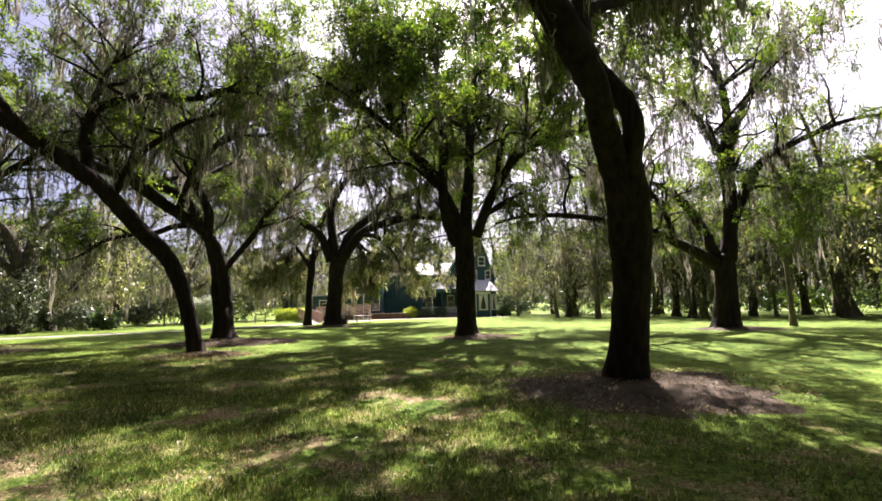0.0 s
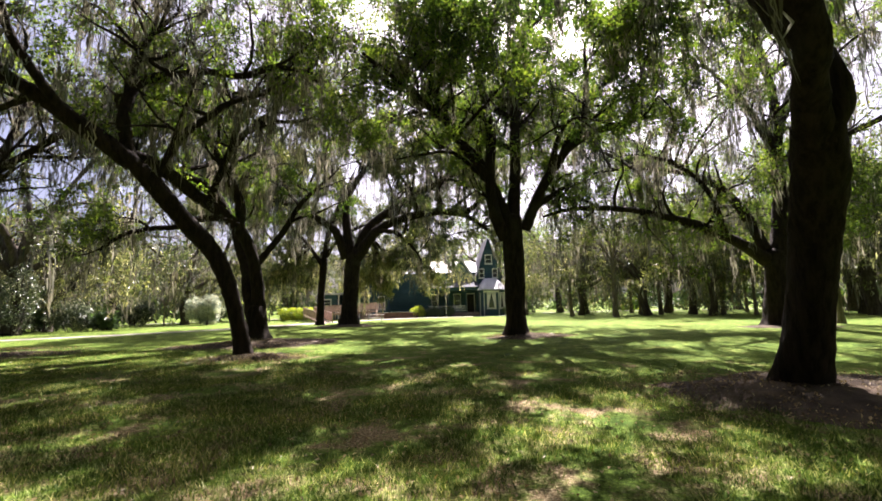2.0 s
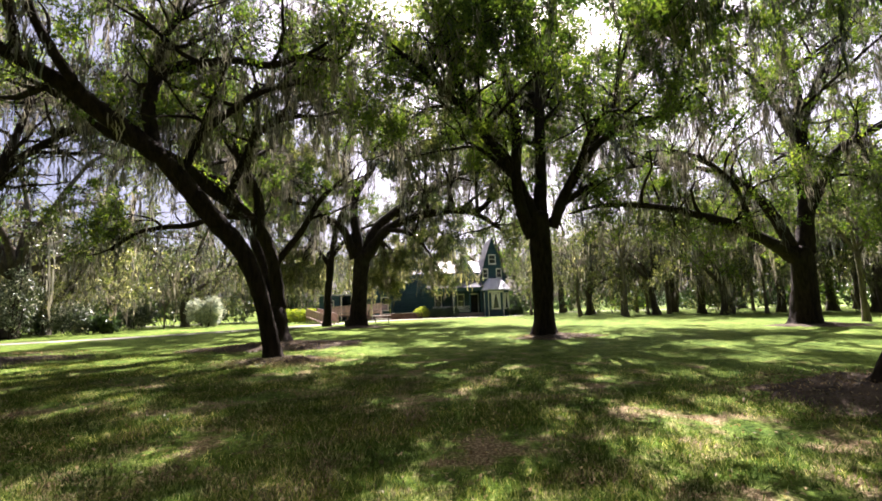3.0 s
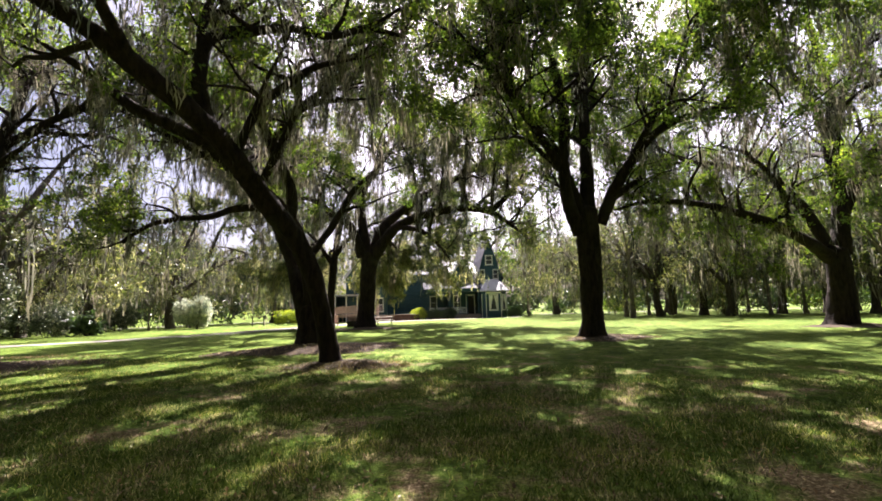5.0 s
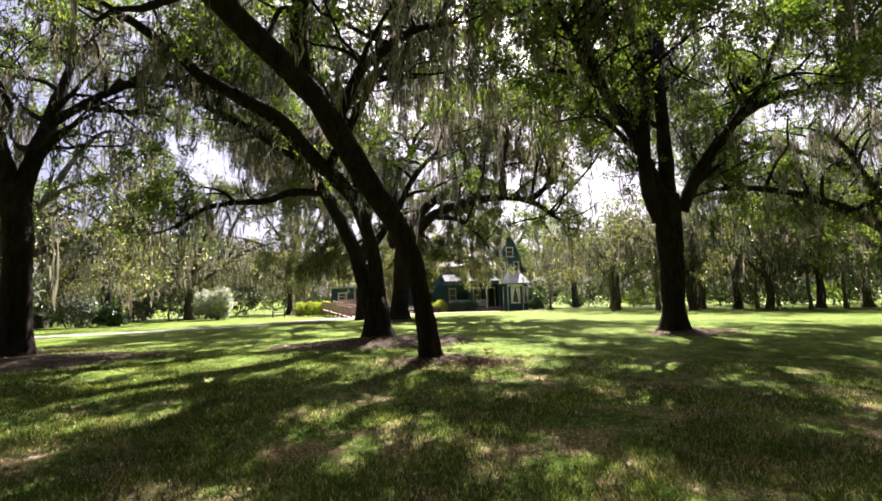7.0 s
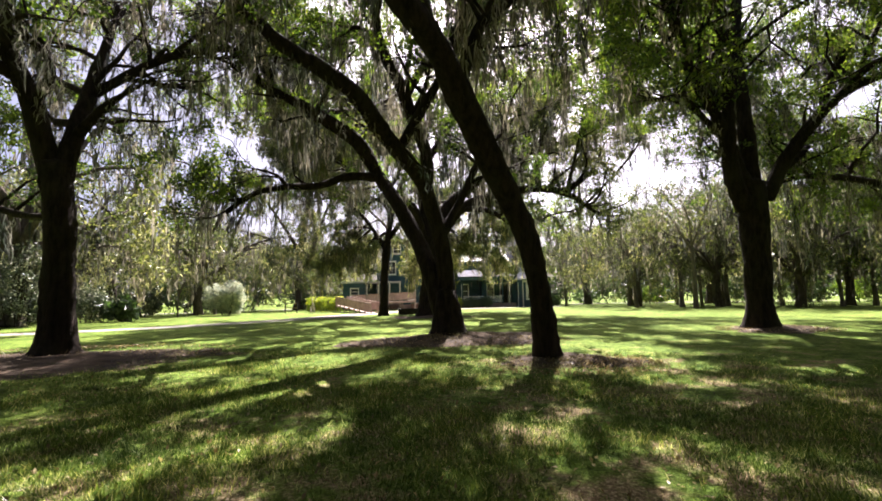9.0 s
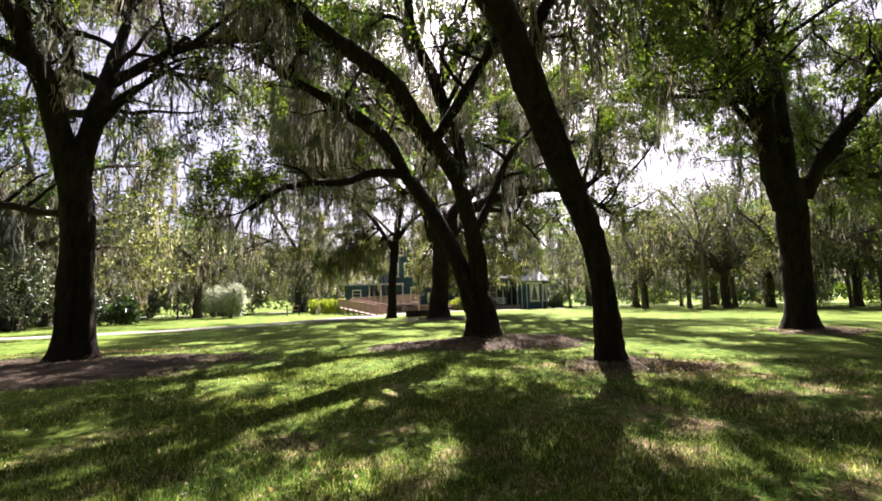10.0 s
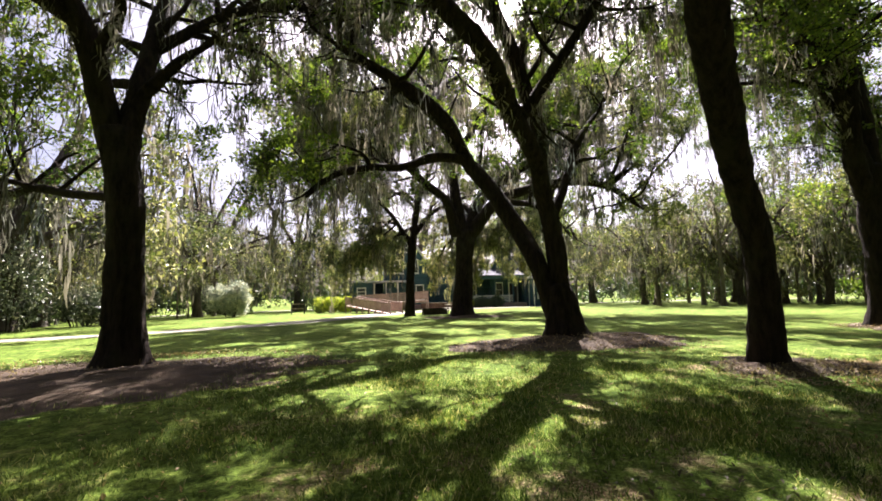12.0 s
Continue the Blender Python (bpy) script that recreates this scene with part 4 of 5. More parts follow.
# ---- shrubs ----
def shrub(name, label, x, y, sx, sy, h, material, seed, square=False, size=0.13, count=260, each=26):
    """Stems under a leafy mass with an uneven outline; square: a clipped hedge."""
    rng = np.random.default_rng(seed)
    bush = tagged(new(name), label, "shrub")
    bush.location = (x, y, float(ground_z(x, y)))
    stems = Geo()
    for k in range(9):
        e = rng.uniform(-0.35, 0.35, 2) * (sx, sy)
        tube(stems, [(e[0] * 0.4, e[1] * 0.4, -0.06, 0.03), (e[0] * 0.8, e[1] * 0.8, h * 0.35, 0.022), (e[0], e[1], h * 0.8, 0.008)], 0.3, 5, rng)
    piece("stems", stems, BARK, bush)
    if square:
        p = rng.uniform(-0.5, 0.5, (count, 3)) * np.array((sx, sy, h * 0.86)) + np.array((0, 0, h * 0.52))
    else:
        p = unit(rng.normal(size=(count, 3))) * rng.uniform(0.45, 1.0, (count, 1))
        p = p * np.array((sx * 0.5, sy * 0.5, h * 0.47)) * (1 + 0.18 * np.sin(p[:, :1] * 5 + p[:, 1:2] * 4)) + np.array((0, 0, h * 0.5))
    g = Geo()
    leaves(g, p, 0.16 if square else 0.26, each, size, rng, 1.0, 0.3)
    piece("foliage", g, material, bush, smooth=False, kind="stuff")
    return bush


shrub("clipped_hedge", "clipped yellow-green hedge beside the timber ramp", -19.8, 57.6, 3.9, 1.6, 1.75, LEAF_YELLOW, 61, True, 0.14, 420)
shrub("silver_shrub", "tall silver-grey shrub on the sunlit lawn", -29.3, 53.8, 4.0, 3.2, 3.5, LEAF_SILVER, 62, False, 0.2, 420)
shrub("round_bush", "round yellow-green bush before the porch", -4.2, 61.0, 1.9, 1.7, 1.5, LEAF_YELLOW, 63, False, 0.13, 220)
shrub("porch_shrub", "dark green shrub along the porch", -2.2, 61.1, 2.2, 1.3, 1.2, LEAF_DARK, 64, False, 0.15, 220)
shrub("porch_shrub", "dark green shrub along the porch", -0.3, 61.2, 2.1, 1.3, 1.35, LEAF_DARK, 65, False, 0.15, 220)
shrub("porch_shrub", "dark green shrub beside the bay window", 8.9, 61.8, 2.2, 1.5, 1.45, LEAF_DARK, 66, False, 0.15, 220)
for k, (x, y, s, h) in enumerate(((-45, 49, 7, 5.0), (-51, 57, 8, 5.4), (-39.5, 57, 5, 3.6), (-58, 50, 8, 5.5), (-33.5, 63, 5, 3.4))):
    shrub("flowering_shrub", "tall pale-speckled grey-green shrub under the oaks", x, y, s, s * 0.7, h, SPECKLED, 90 + k, False, 0.3, 330, 12)
for k, (x, y, s, h) in enumerate(((-55, 66, 6, 3.0), (-49, 70, 5, 2.6), (-62, 58, 6, 3.2), (-38, 74, 5, 2.4), (-20, 74, 6, 2.8), (22, 80, 7, 2.6), (31, 76, 6, 2.4), (40, 72, 7, 2.8),
                                 (47, 62, 6, 2.6), (54, 52, 6, 2.8), (14, 82, 6, 2.4), (60, 44, 6, 2.8), (-68, 46, 6, 3.0), (-34, 44, 3, 1.8), (-42, 47, 4, 2.4), (35, 80, 5, 2.2), (66, 34, 7, 3), (52, 44, 7, 3.4), (45, 54, 7, 3.2), (39, 62, 7, 3), (58, 36, 7, 3.4), (28, 70, 6, 2.6), (64, 26, 7, 3.2))):
    shrub("woodland_shrub", "dull dark green woodland shrub under the far oaks", x, y, s, s * 0.7, h, LEAF_DARK if k % 3 else LEAF, 70 + k, False, 0.42, 120, 8)


for k, (x, y, s, h) in enumerate(((-26, 78, 9, 4.5), (-34, 72, 9, 5), (-42, 68, 9, 4.6), (-50, 64, 9, 5), (-57, 60, 9, 5), (-64, 54, 9, 5.4), (-70, 40, 9, 5), (14, 76, 9, 4.5), (22, 70, 9, 5), (29, 66, 9, 4.6), (36, 62, 9, 5),
                                 (43, 58, 9, 4.8), (49, 52, 9, 5), (54, 46, 9, 5), (59, 40, 9, 5), (64, 33, 9, 5), (-46, 41, 6, 3.6), (-54, 36, 7, 4), (9, 80, 9, 4.5), (-17, 80, 9, 4.5))):
    shrub("understorey_shrub", "tall dark green understorey shrub beneath the far oaks", x, y, s, s * 0.7, h, LEAF_DARK, 120 + k, False, 0.45, 150, 8)
for k, (x, y, s, h) in enumerate(((-37.5, 38.5, 5.5, 6.0), (-41.5, 41.5, 5, 4.6), (-36.5, 43.5, 4.2, 3.0))):
    shrub("flowering_shrub", "tall pale-speckled grey-green shrub under the oaks", x, y, s, s * 0.7, h, SPECKLED, 150 + k, False, 0.17, 420, 14)


# ---- the house ----
HZ = -0.42
house = tagged(new("house"), "teal wooden house with steep gables and a white-trimmed porch", "house")
house.location = (1.35, 62.7, HZ)
house.scale = (1.21, 1.21, 1.21)


def prism(geo, outline, y0, y1):
    """The outline (x, z) drawn out from y0 to y1."""
    n = len(outline)
    v = [(x, y0, z) for x, z in outline] + [(x, y1, z) for x, z in outline]
    mid = [(sum(p[0] for p in outline) / n, y, sum(p[1] for p in outline) / n) for y in (y0, y1)]
    geo.add(v + mid, [(i, (i + 1) % n, n + (i + 1) % n, n + i) for i in range(n)], [(2 * n, (i + 1) % n, i) for i in range(n)] + [(2 * n + 1, n + i, n + (i + 1) % n) for i in range(n)])


def window(parent, x, z, y, w, h, panes=2, curtain=False):
    """A window in a wall that faces the lawn: frame, sill, panes, glazing bar."""
    g = Geo()
    for x0, x1, z0, z1 in ((x - w / 2 - 0.09, x - w / 2, z - 0.09, z + h + 0.12), (x + w / 2, x + w / 2 + 0.09, z - 0.09, z + h + 0.12), (x - w / 2, x + w / 2, z + h, z + h + 0.12), (x - w / 2, x + w / 2, z - 0.09, z)):
        box(g, x0, x1, y - 0.09, y + 0.02, z0, z1)
    for k in range(1, panes):
        box(g, x - w / 2, x + w / 2, y - 0.05, y + 0.01, z + h * k / panes - 0.025, z + h * k / panes + 0.025)
    f = piece("window", g, CREAM, parent, "cream-framed sash window", smooth=False)
    for k in range(panes):
        piece("pane", box(Geo(), x - w / 2, x + w / 2, y - 0.03, y - 0.012, z + h * k / panes + 0.025 * (k > 0), z + h * (k + 1) / panes - 0.025 * (k < panes - 1)), GLASS, f, smooth=False)
    piece("sill", box(Geo(), x - w / 2 - 0.14, x + w / 2 + 0.14, y - 0.16, y + 0.02, z - 0.16, z - 0.092), CREAM, f, smooth=False)
    if curtain:
        g = Geo()
        for s in (-1, 1):
            a = [(x + s * w * 0.48, z + h * 0.97), (x + s * 0.04, z + h * 0.97), (x + s * w * 0.3, z + h * 0.4), (x + s * w * 0.36, z + 0.04), (x + s * w * 0.48, z + 0.04)]
            prism(g, a if s < 0 else a[::-1], y - 0.045, y - 0.033)
        piece("curtain", g, CREAM, f, "tied-back white curtains", smooth=False)
    return f


def walls(outline, y0, y1, material=TEAL, name="wall", label=""):
    g = Geo()
    prism(g, outline, y0, y1)
    return piece(name, g, material, house, label, smooth=False)


def gable_roof(outline, y0, y1, material, thick=0.16):
    """Two slabs along a gable's slopes; outline: eave ... peak ... eave."""
    g = Geo()
    n = len(outline)
    v = [(x, y, z + d) for y in (y0, y1) for d in (0.02, thick) for x, z in outline]
    fa = []
    for i in range(n - 1):
        fa += [(i, i + 1, 2 * n + i + 1, 2 * n + i), (n + i, 3 * n + i, 3 * n + i + 1, n + i + 1), (i, n + i, n + i + 1, i + 1), (2 * n + i, 2 * n + i + 1, 3 * n + i + 1, 3 * n + i)]
    fa += [(0, 2 * n, 3 * n, n), (n - 1, 2 * n - 1, 4 * n - 1, 3 * n - 1)]
    g.add(v, fa)
    return piece("roof", g, material, house, smooth=False)


# main block with its long pale roof
walls([(-10.0, 0), (5.4, 0), (5.4, 5.5), (-10.0, 5.5)], 4.0, 13.0)
g = Geo()
g.add([(-10.4, 3.4, 5.4), (5.8, 3.4, 5.4), (5.8, 13.6, 5.4), (-10.4, 13.6, 5.4), (-7.0, 8.5, 7.3), (2.5, 8.5, 7.3)], [(0, 1, 5, 4), (2, 3, 4, 5)], [(1, 2, 5), (3, 0, 4), ], [(3, 2, 1, 0)])
piece("roof", g, METAL_ROOF, house, "pale sunlit main roof", smooth=False)
# tall bell-cast gable
TALL = [(2.3, 4.4), (2.75, 5.4), (3.15, 6.9), (4.0, 9.3), (4.85, 6.9), (5.25, 5.4), (5.7, 4.4)]
walls([(2.5, 0), (5.5, 0), (5.5, 4.4)] + [(x, z) for x, z in TALL[::-1][1:-1]] + [(2.5, 4.4)], 1.6, 3.96, name="tall_gable", label="teal shingled tall gable")
gable_roof(TALL, 1.35, 8.0, SHINGLE)
window(house, 4.0, 6.3, 1.6, 0.7, 0.95)
for x in (3.1, 4.75):
    window(house, x, 4.6, 1.6, 0.5, 0.95)
# lower gable with cream barge boards
LOW = [(-1.0, 4.3), (0.7, 7.1), (2.4, 4.3)]
walls([(-0.9, 0), (2.3, 0), (2.3, 4.3), (0.7, 6.95), (-0.9, 4.3)], 2.4, 3.94, name="low_gable")
gable_roof(LOW, 2.1, 7.4, METAL_ROOF)
g = Geo()
for (xa, za), (xb, zb) in zip(LOW[:-1], LOW[1:]):
    prism(g, [(xa, za - 0.26), (xb, zb - 0.26), (xb, zb), (xa, za)], 2.02, 2.09)
piece("barge_board", g, CREAM, house, "cream barge boards", smooth=False)
# porch between the bay and the entrance
piece("porch_deck", box(Geo(), -3.6, 2.5, 0.0, 3.9, 0.0, 0.45), TIMBER, house, smooth=False)
g = box(Geo(), -3.8, 2.6, -0.25, 3.95, 3.05, 3.4)
piece("porch_fascia", g, TEAL, house, smooth=False)
g = Geo().add([(-3.95, -0.4, 3.42), (2.6, -0.4, 3.42), (2.6, 2.35, 4.25), (-3.95, 2.35, 4.25), (-3.95, -0.4, 3.36), (2.6, -0.4, 3.36)], [(0, 1, 2, 3), (4, 5, 1, 0)])
piece("porch_roof", g, SHINGLE, house, smooth=False)
for x in (-3.5, -1.0, 1.0, 2.3):
    piece("porch_post", box(Geo(), x - 0.06, x + 0.06, 0.02, 0.16, 0.45, 3.05), TEAL, house, smooth=False)
g = Geo()
for x0, x1 in ((-3.4, -1.1), (-0.9, 0.92)):
    box(g, x0, x1, 0.05, 0.13, 1.2, 1.28)
    box(g, x0, x1, 0.05, 0.13, 0.62, 0.69)
    for x in np.arange(x0 + 0.06, x1, 0.11):
        box(g, x, x + 0.045, 0.07, 0.11, 0.69, 1.2)
piece("porch_railing", g, CREAM, house, "cream porch railing", smooth=False)
door = piece("door", box(Geo(), 1.3, 2.15, 2.3, 2.38, 0.46, 2.5), DARK_WOOD, house, "dark panelled front door", smooth=False)
g = Geo()
for a in ((1.18, 1.29, 0.46, 2.6), (2.16, 2.27, 0.46, 2.6), (1.18, 2.27, 2.61, 2.74)):
    box(g, a[0], a[1], 2.26, 2.39, a[2], a[3])
piece("door_frame", g, CREAM, door, smooth=False)
window(house, 0.1, 1.1, 2.4, 0.7, 1.5)
window(house, -2.6, 1.1, 4.0, 0.7, 1.5)
# canted bay with a hipped roof
g = Geo()
bay = [(2.6, 1.55), (2.6, -0.3), (3.0, -0.9), (4.7, -0.9), (5.5, -0.1), (5.5, 1.55)]
n = len(bay)
g.add([(x, y, z) for z in (0, 2.95) for x, y in bay], [(i, i + 1, n + i + 1, n + i) for i in range(n - 1)])
piece("bay_wall", g, TEAL, house, smooth=False)
g = Geo()
wide = [(2.3, 1.5), (2.3, -0.45), (2.85, -1.2), (4.85, -1.2), (5.8, -0.25), (5.8, 1.5)]
ridge = [(3.3, 1.5), (3.4, 0.5), (3.6, 0.4), (4.6, 0.4), (4.75, 0.5), (4.8, 1.5)]
g.add([(x, y, 2.96) for x, y in wide] + [(x, y, 3.08) for x, y in wide] + [(x, y, 4.4) for x, y in ridge],
      [(i, i + 1, n + i + 1, n + i) for i in range(n - 1)], [(n + i, n + i + 1, 2 * n + i + 1, 2 * n + i) for i in range(n - 1)], [(2 * n + 1, 2 * n + 2, 2 * n + 3, 2 * n + 4), (2 * n, 2 * n + 1, 2 * n + 4, 2 * n + 5)])
piece("bay_roof", g, METAL_ROOF, house, "pale hipped roof over the bay", smooth=False)
g = Geo()
box(g, 2.95, 4.75, -0.98, -0.905, 2.7, 2.9)
piece("bay_cornice", g, CREAM, house, smooth=False)
window(house, 3.85, 0.95, -0.9, 0.85, 1.6, 1, True)
side_light = window(house, 0.0, 0.95, 0.0, 0.62, 1.6, 1, True)
side_light.matrix_basis = pose(5.1, -0.5, 0, 0, 0, 45)
for x, y in ((2.62, -0.34), (3.0, -0.92), (4.7, -0.92), (5.5, -0.12)):
    piece("corner_board", box(Geo(), x - 0.04, x + 0.04, y - 0.04, y + 0.04, 0.0, 2.7), CREAM, house, "cream corner board", smooth=False)
# left wing with its gable
WING = [(-13.0, 4.9), (-10.5, 8.3), (-8.0, 4.9)]
walls([(-12.8, 0), (-8.2, 0), (-8.2, 4.9), (-10.5, 8.1), (-12.8, 4.9)], 1.2, 3.97, name="wing_wall")
gable_roof(WING, 0.9, 8.4, METAL_ROOF)
g = Geo()
for (xa, za), (xb, zb) in zip(WING[:-1], WING[1:]):
    prism(g, [(xa, za - 0.26), (xb, zb - 0.26), (xb, zb), (xa, za)], 0.8, 0.89)
piece("barge_board", g, CREAM, house, "cream barge boards", smooth=False)
for x, z, w, h in ((-9.0, 1.1, 0.7, 1.4), (-11.2, 3.9, 0.8, 1.3), (-9.6, 3.9, 0.8, 1.3), (-10.6, 6.2, 0.75, 0.8)):
    window(house, x, z, 1.2, w, h)
piece("brick_base", box(Geo(), -12.85, -8.15, 1.12, 1.17, -0.1, 0.5), TIMBER, house, smooth=False)
# low annex with a flat roof and an open porch
walls([(-16.3, 0), (-14.0, 0), (-14.0, 2.85), (-16.3, 2.85)], -0.2, 6.5, name="annex_wall")
walls([(-13.98, 0), (-12.85, 0), (-12.85, 2.85), (-13.98, 2.85)], 2.6, 6.5, name="annex_wall")
piece("annex_roof", box(Geo(), -16.55, -10.2, -0.5, 1.1, 2.87, 3.04), METAL_ROOF, house, "flat roof with a pale edge", smooth=False)
piece("annex_roof", box(Geo(), -16.55, -12.87, 1.12, 6.8, 2.87, 3.04), METAL_ROOF, house, smooth=False)
piece("porch_deck", box(Geo(), -13.98, -10.2, -0.3, 1.1, 0.5, 0.66), TIMBER, house, smooth=False)
window(house, -15.1, 1.65, -0.2, 0.75, 0.62, 2)
for x in (-13.8, -12.6, -11.4, -10.3):
    piece("porch_post", box(Geo(), x - 0.06, x + 0.06, -0.3, -0.18, 0.0, 2.86), CREAM, house, smooth=False)
    piece("pier", box(Geo(), x - 0.1, x + 0.1, -0.17, 0.1, -0.1, 0.5), DARK_WOOD, house, smooth=False)


# ---- timber ramp ----
access_ramp = tagged(new("access_ramp"), "weathered timber access ramp with picket railings", "ramp")
access_ramp.location = (0, 0, -0.32)


def railing(a, b, za, zb, height, parent):
    """Posts, two rails and pickets between two points."""
    a, b = Vector(a), Vector(b)
    run = (b - a).length
    way = (b - a) / run
    side = Vector((-way.y, way.x))
    at = lambda s, d: (a.x + way.x * s + side.x * d, a.y + way.y * s + side.y * d)
    zz = lambda s: za + (zb - za) * s / run

    def bar(geo, s0, s1, d0, d1, h0, h1):
        v = [(*at(s, d), zz(s) + h) for h in (h0, h1) for d in (d0, d1) for s in (s0, s1)]
        geo.add(v, [(0, 2, 3, 1), (4, 5, 7, 6), (0, 1, 5, 4), (2, 6, 7, 3), (0, 4, 6, 2), (1, 3, 7, 5)])

    n = max(1, round(run / 1.6))
    for k in range(n + 1):
        g = Geo()
        bar(g, run * k / n - 0.05, run * k / n + 0.05, -0.05, 0.05, -zz(run * k / n), height + 0.08)
        piece("post", g, TIMBER, parent, smooth=False)
    for h in (height - 0.05, 0.12):
        g = Geo()
        bar(g, 0, run, -0.03, 0.03, h, h + 0.09)
        piece("rail", g, TIMBER, parent, smooth=False)
    for s in np.arange(0.1, run - 0.05, 0.12):
        g = Geo()
        bar(g, s, s + 0.07, -0.018, 0.018, 0.1, height - 0.03)
        piece("picket", g, TIMBER, parent, smooth=False)


for a, b, za, zb in (((-18.4, 56.2), (-13.9, 46.6), 0.75, 0.08), ((-17.2, 56.8), (-12.8, 47.2), 0.75, 0.08), ((-16.4, 57.4), (-9.4, 56.4), 0.85, 1.15), ((-16.8, 58.9), (-9.4, 57.9), 0.85, 1.15)):
    railing(a, b, za, zb, 0.95, access_ramp)


def ramp_board(a, b, c, d, za, zb, name):
    top = [(*a, za), (*b, zb), (*c, zb), (*d, za)]
    g = Geo().add(top + [(x, y, max(0.0, z - 0.25)) for x, y, z in top], [(0, 1, 2, 3), (4, 5, 1, 0), (5, 6, 2, 1), (6, 7, 3, 2), (7, 4, 0, 3), (7, 6, 5, 4)])
    piece(name, g, TIMBER, access_ramp, smooth=False)


ramp_board((-18.35, 56.25), (-13.85, 46.65), (-12.85, 47.15), (-17.25, 56.75), 0.75, 0.08, "deck")
ramp_board((-16.4, 57.5), (-9.4, 56.5), (-9.4, 57.8), (-16.8, 58.8), 0.85, 1.15, "landing")


# ---- picnic bench ----
def picnic_bench(x, y, turn):
    b = tagged(new("picnic_bench"), "pale timber picnic bench under the oak", "bench")
    b.matrix_basis = pose(x, y, float(ground_z(x, y)), 0, 0, turn)
    for k in range(5):
        piece("table_board", box(Geo(), -0.95, 0.95, -0.36 + 0.15 * k, -0.23 + 0.15 * k, 0.72, 0.76), PALE_TIMBER, b, smooth=False)
    for s in (-1, 1):
        for k in range(2):
            piece("seat_board", box(Geo(), -0.95, 0.95, s * 0.68 - 0.13 + 0.14 * k, s * 0.68 - 0.005 + 0.14 * k, 0.41, 0.45), PALE_TIMBER, b, smooth=False)
    for e in (-0.65, 0.65):
        piece("crossbeam", box(Geo(), e - 0.04, e + 0.04, -0.8, 0.8, 0.33, 0.41), DARK_WOOD, b, smooth=False)
        for s in (-1, 1):
            g = Geo()
            prism(g, [(s * 0.2, 0.72), (s * 0.3, 0.72), (s * 0.62, 0.0), (s * 0.5, 0.0)], e + 0.045, e + 0.09)
            for k in range(len(g.v)):
                g.v[k] = g.v[k][:, [1, 0, 2]]
            piece("leg", g, DARK_WOOD, b, smooth=False)


picnic_bench(-8.2, 45.6, 8)
piece_box = tagged(new("planter_box"), "low dark timber planter box by the ramp", "planter")
piece_box.location = (-10.4, 43.6, -0.24)
g = Geo()
for a in ((-1.0, 1.0, -0.45, -0.39), (-1.0, 1.0, 0.39, 0.45), (-1.0, -0.94, -0.388, 0.388), (0.94, 1.0, -0.388, 0.388)):
    box(g, *a, 0.0, 0.5)
piece("side", g, DARK_WOOD, piece_box, smooth=False)
piece("soil", box(Geo(), -0.938, 0.938, -0.386, 0.386, 0.0, 0.42), MULCH, piece_box, smooth=False)

# ---- low post frame on the lawn ----
stand = tagged(new("post_frame"), "low weathered frame of two thin posts and rails on the lawn", "fence")
stand.location = (-23.4, 56.5, -0.37)
for x in (-0.65, 0.65):
    piece("post", box(Geo(), x - 0.05, x + 0.05, -0.05, 0.05, -0.03, 1.25), DARK_WOOD, stand, smooth=False)
for z in (0.55, 1.05):
    piece("rail", box(Geo(), -0.6, 0.6, -0.03, 0.03, z, z + 0.09), TIMBER, stand, smooth=False)

# ---- low wall before the porch ----
garden_wall = tagged(new("garden_wall"), "low brown-red wall with a pale cap along the flower bed", "wall", kind="structure")
garden_wall.location = (-7.0, 60.5, -0.39)
garden_wall.scale = (1.2, 1.2, 1.2)
BRICK = surface("brown_red_brick", (0.1, 0.055, 0.045), (0.2, 0.115, 0.095), 2.5, 18, 0.85, 0.5, 0.01)
piece("wall_face", box(Geo(), -2.3, 2.3, -0.14, 0.14, 0.0, 0.62), BRICK, garden_wall, smooth=False)
piece("wall_cap", box(Geo(), -2.35, 2.35, -0.19, 0.19, 0.622, 0.7), GRAVEL, garden_wall, smooth=False)

# ---- white outbuilding among the far trees ----
barn = tagged(new("outbuilding"), "low white outbuilding with a dark roof", "building")
barn.location = (47, 100, -0.4)
piece("wall", box(Geo(), -4.5, 4.5, 0, 6, 0, 3.3), WHITE_WALL, barn, smooth=False)
g = Geo()
prism(g, [(-5, 3.3), (5, 3.3), (3.2, 5.0), (-3.2, 5.0)], -0.5, 6.5)
piece("roof", g, SHINGLE, barn, smooth=False)
window(barn, -2.2, 1.0, 0.0, 1.0, 1.3)
window(barn, 2.0, 1.0, 0.0, 1.0, 1.3)


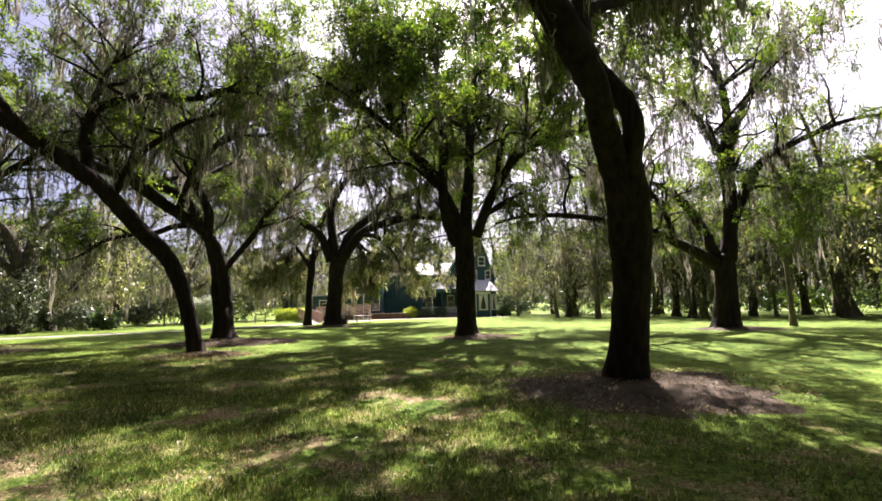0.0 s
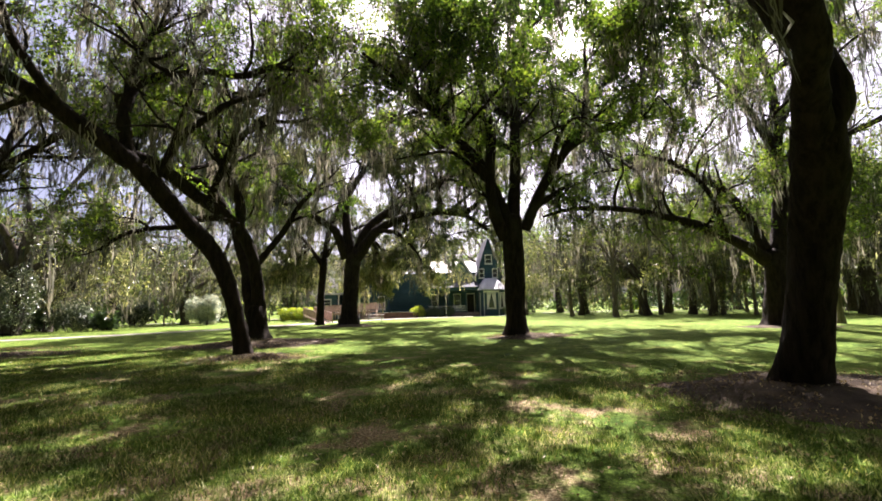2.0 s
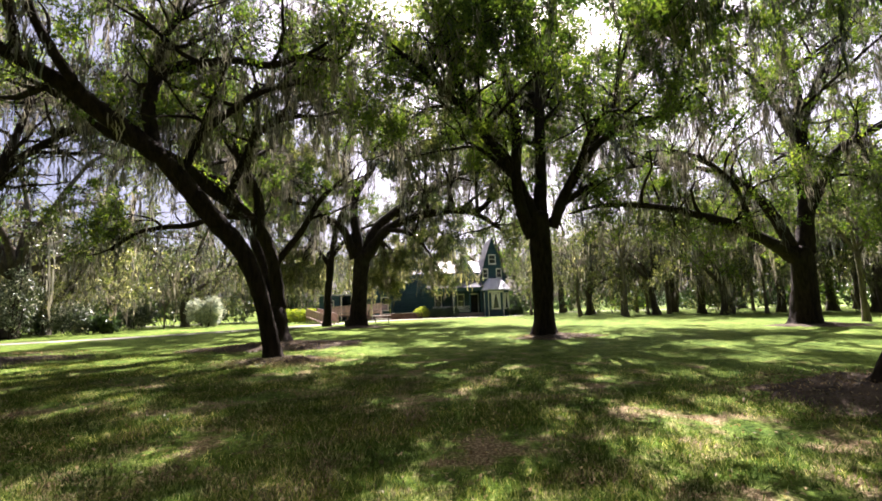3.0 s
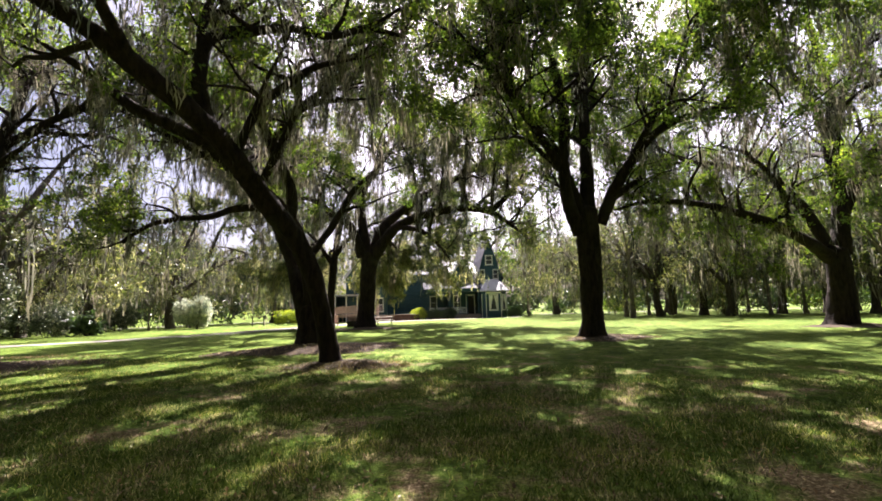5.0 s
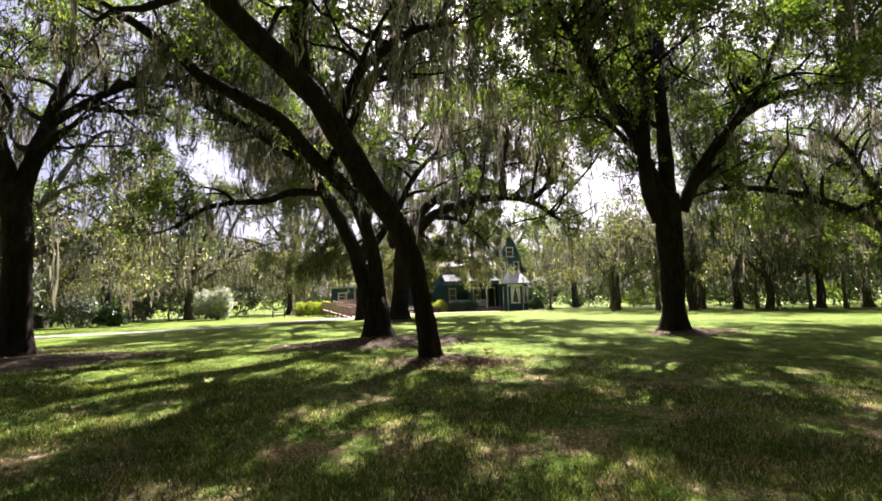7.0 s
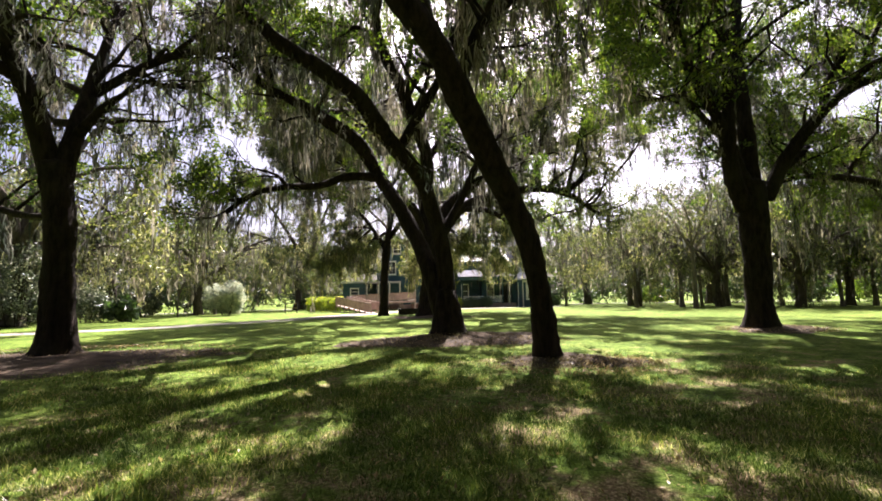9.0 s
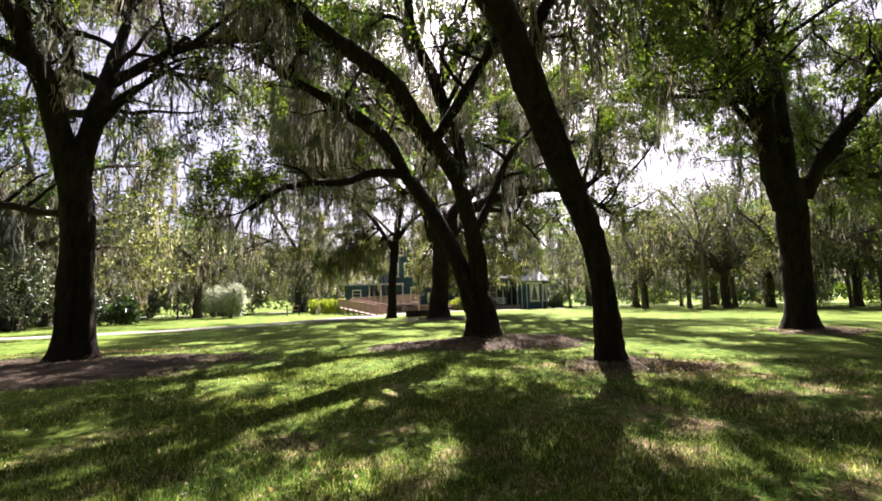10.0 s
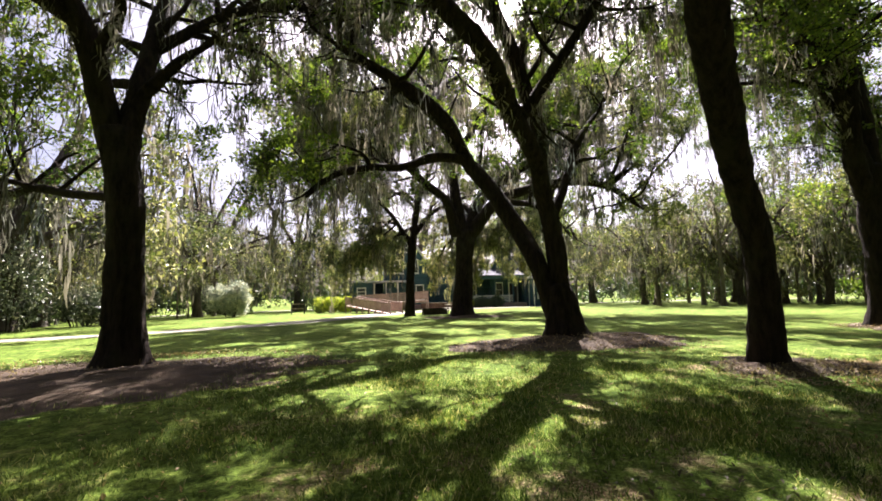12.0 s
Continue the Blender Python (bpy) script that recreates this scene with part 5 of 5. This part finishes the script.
# ---- turf and fallen leaves near the walk ----
def turf():
    rng = np.random.default_rng(5)
    n = 330000
    s = rng.uniform(-0.12, 1.12, n)
    reach = 1.6 + 10.5 * rng.beta(1.1, 2.3, n)
    x = -15.1 * s + reach * 0.1 + rng.normal(0, 1.5, n)
    y = 8.1 * s + reach
    # turf grows in tufts, with bare places between
    keep = np.sin(x * 2.1 + 1.3 * np.sin(y * 1.7)) + np.sin(y * 2.6 + 1.1 * np.sin(x * 1.3)) + rng.normal(0, 0.7, n) > -0.45
    x, y = x[keep], y[keep]
    n = len(x)
    h = rng.uniform(0.025, 0.07, n)
    a = rng.uniform(0, 6.28, n)
    w = rng.uniform(0.003, 0.006, n)
    lean = rng.normal(0, 0.5, (n, 2)) * h[:, None]
    p0 = np.stack((x - np.cos(a) * w, y - np.sin(a) * w, np.full(n, -0.004)), -1)
    p1 = np.stack((x + np.cos(a) * w, y + np.sin(a) * w, np.full(n, -0.004)), -1)
    p2 = np.stack((x + lean[:, 0], y + lean[:, 1], h), -1)
    g = Geo().add(np.stack((p0, p1, p2), 1).reshape(-1, 3), np.arange(n * 3).reshape(-1, 3))
    tagged(new("grass", g.mesh("grass", BLADE, False)), "short uneven lawn grass, green with dry blades", "grass", kind="stuff")


def litter():
    rng = np.random.default_rng(6)
    n = 9000
    s = rng.uniform(-0.15, 1.15, n)
    reach = 1.6 + 9 * rng.beta(1.0, 2.2, n)
    at = [np.stack((-15.1 * s + reach * 0.1 + rng.normal(0, 1.6, n), 8.1 * s + reach, np.full(n, 0.006)), -1)]
    for x, y, rx, ry, h in ((3.3, 7.9, 2.6, 1.9, 0.1), (-8.0, 14.3, 1.6, 1.1, 0.09), (-20.4, 18.7, 4, 2, 0.13), (-9.7, 19.1, 3.2, 2, 0.22), (1.6, 19.9, 1.9, 1.4, 0.12)):
        r, a = 1.12 * np.sqrt(rng.uniform(0, 1, 2600)), rng.uniform(0, 6.28, 2600)
        at.append(np.stack((x + rx * r * np.cos(a), y + ry * r * np.sin(a), 0.02 + h * (0.5 + 0.5 * np.cos(math.pi * np.minimum(r, 1)))), -1))
    g = Geo()
    leaves(g, np.concatenate(at), 0.008, 1, 0.05, rng, 0.3, 4.0)
    tagged(new("fallen_leaves", g.mesh("fallen_leaves", LITTER, False)), "dry brown oak leaves strewn over the ground", "fallen leaves", kind="stuff")


turf()
litter()
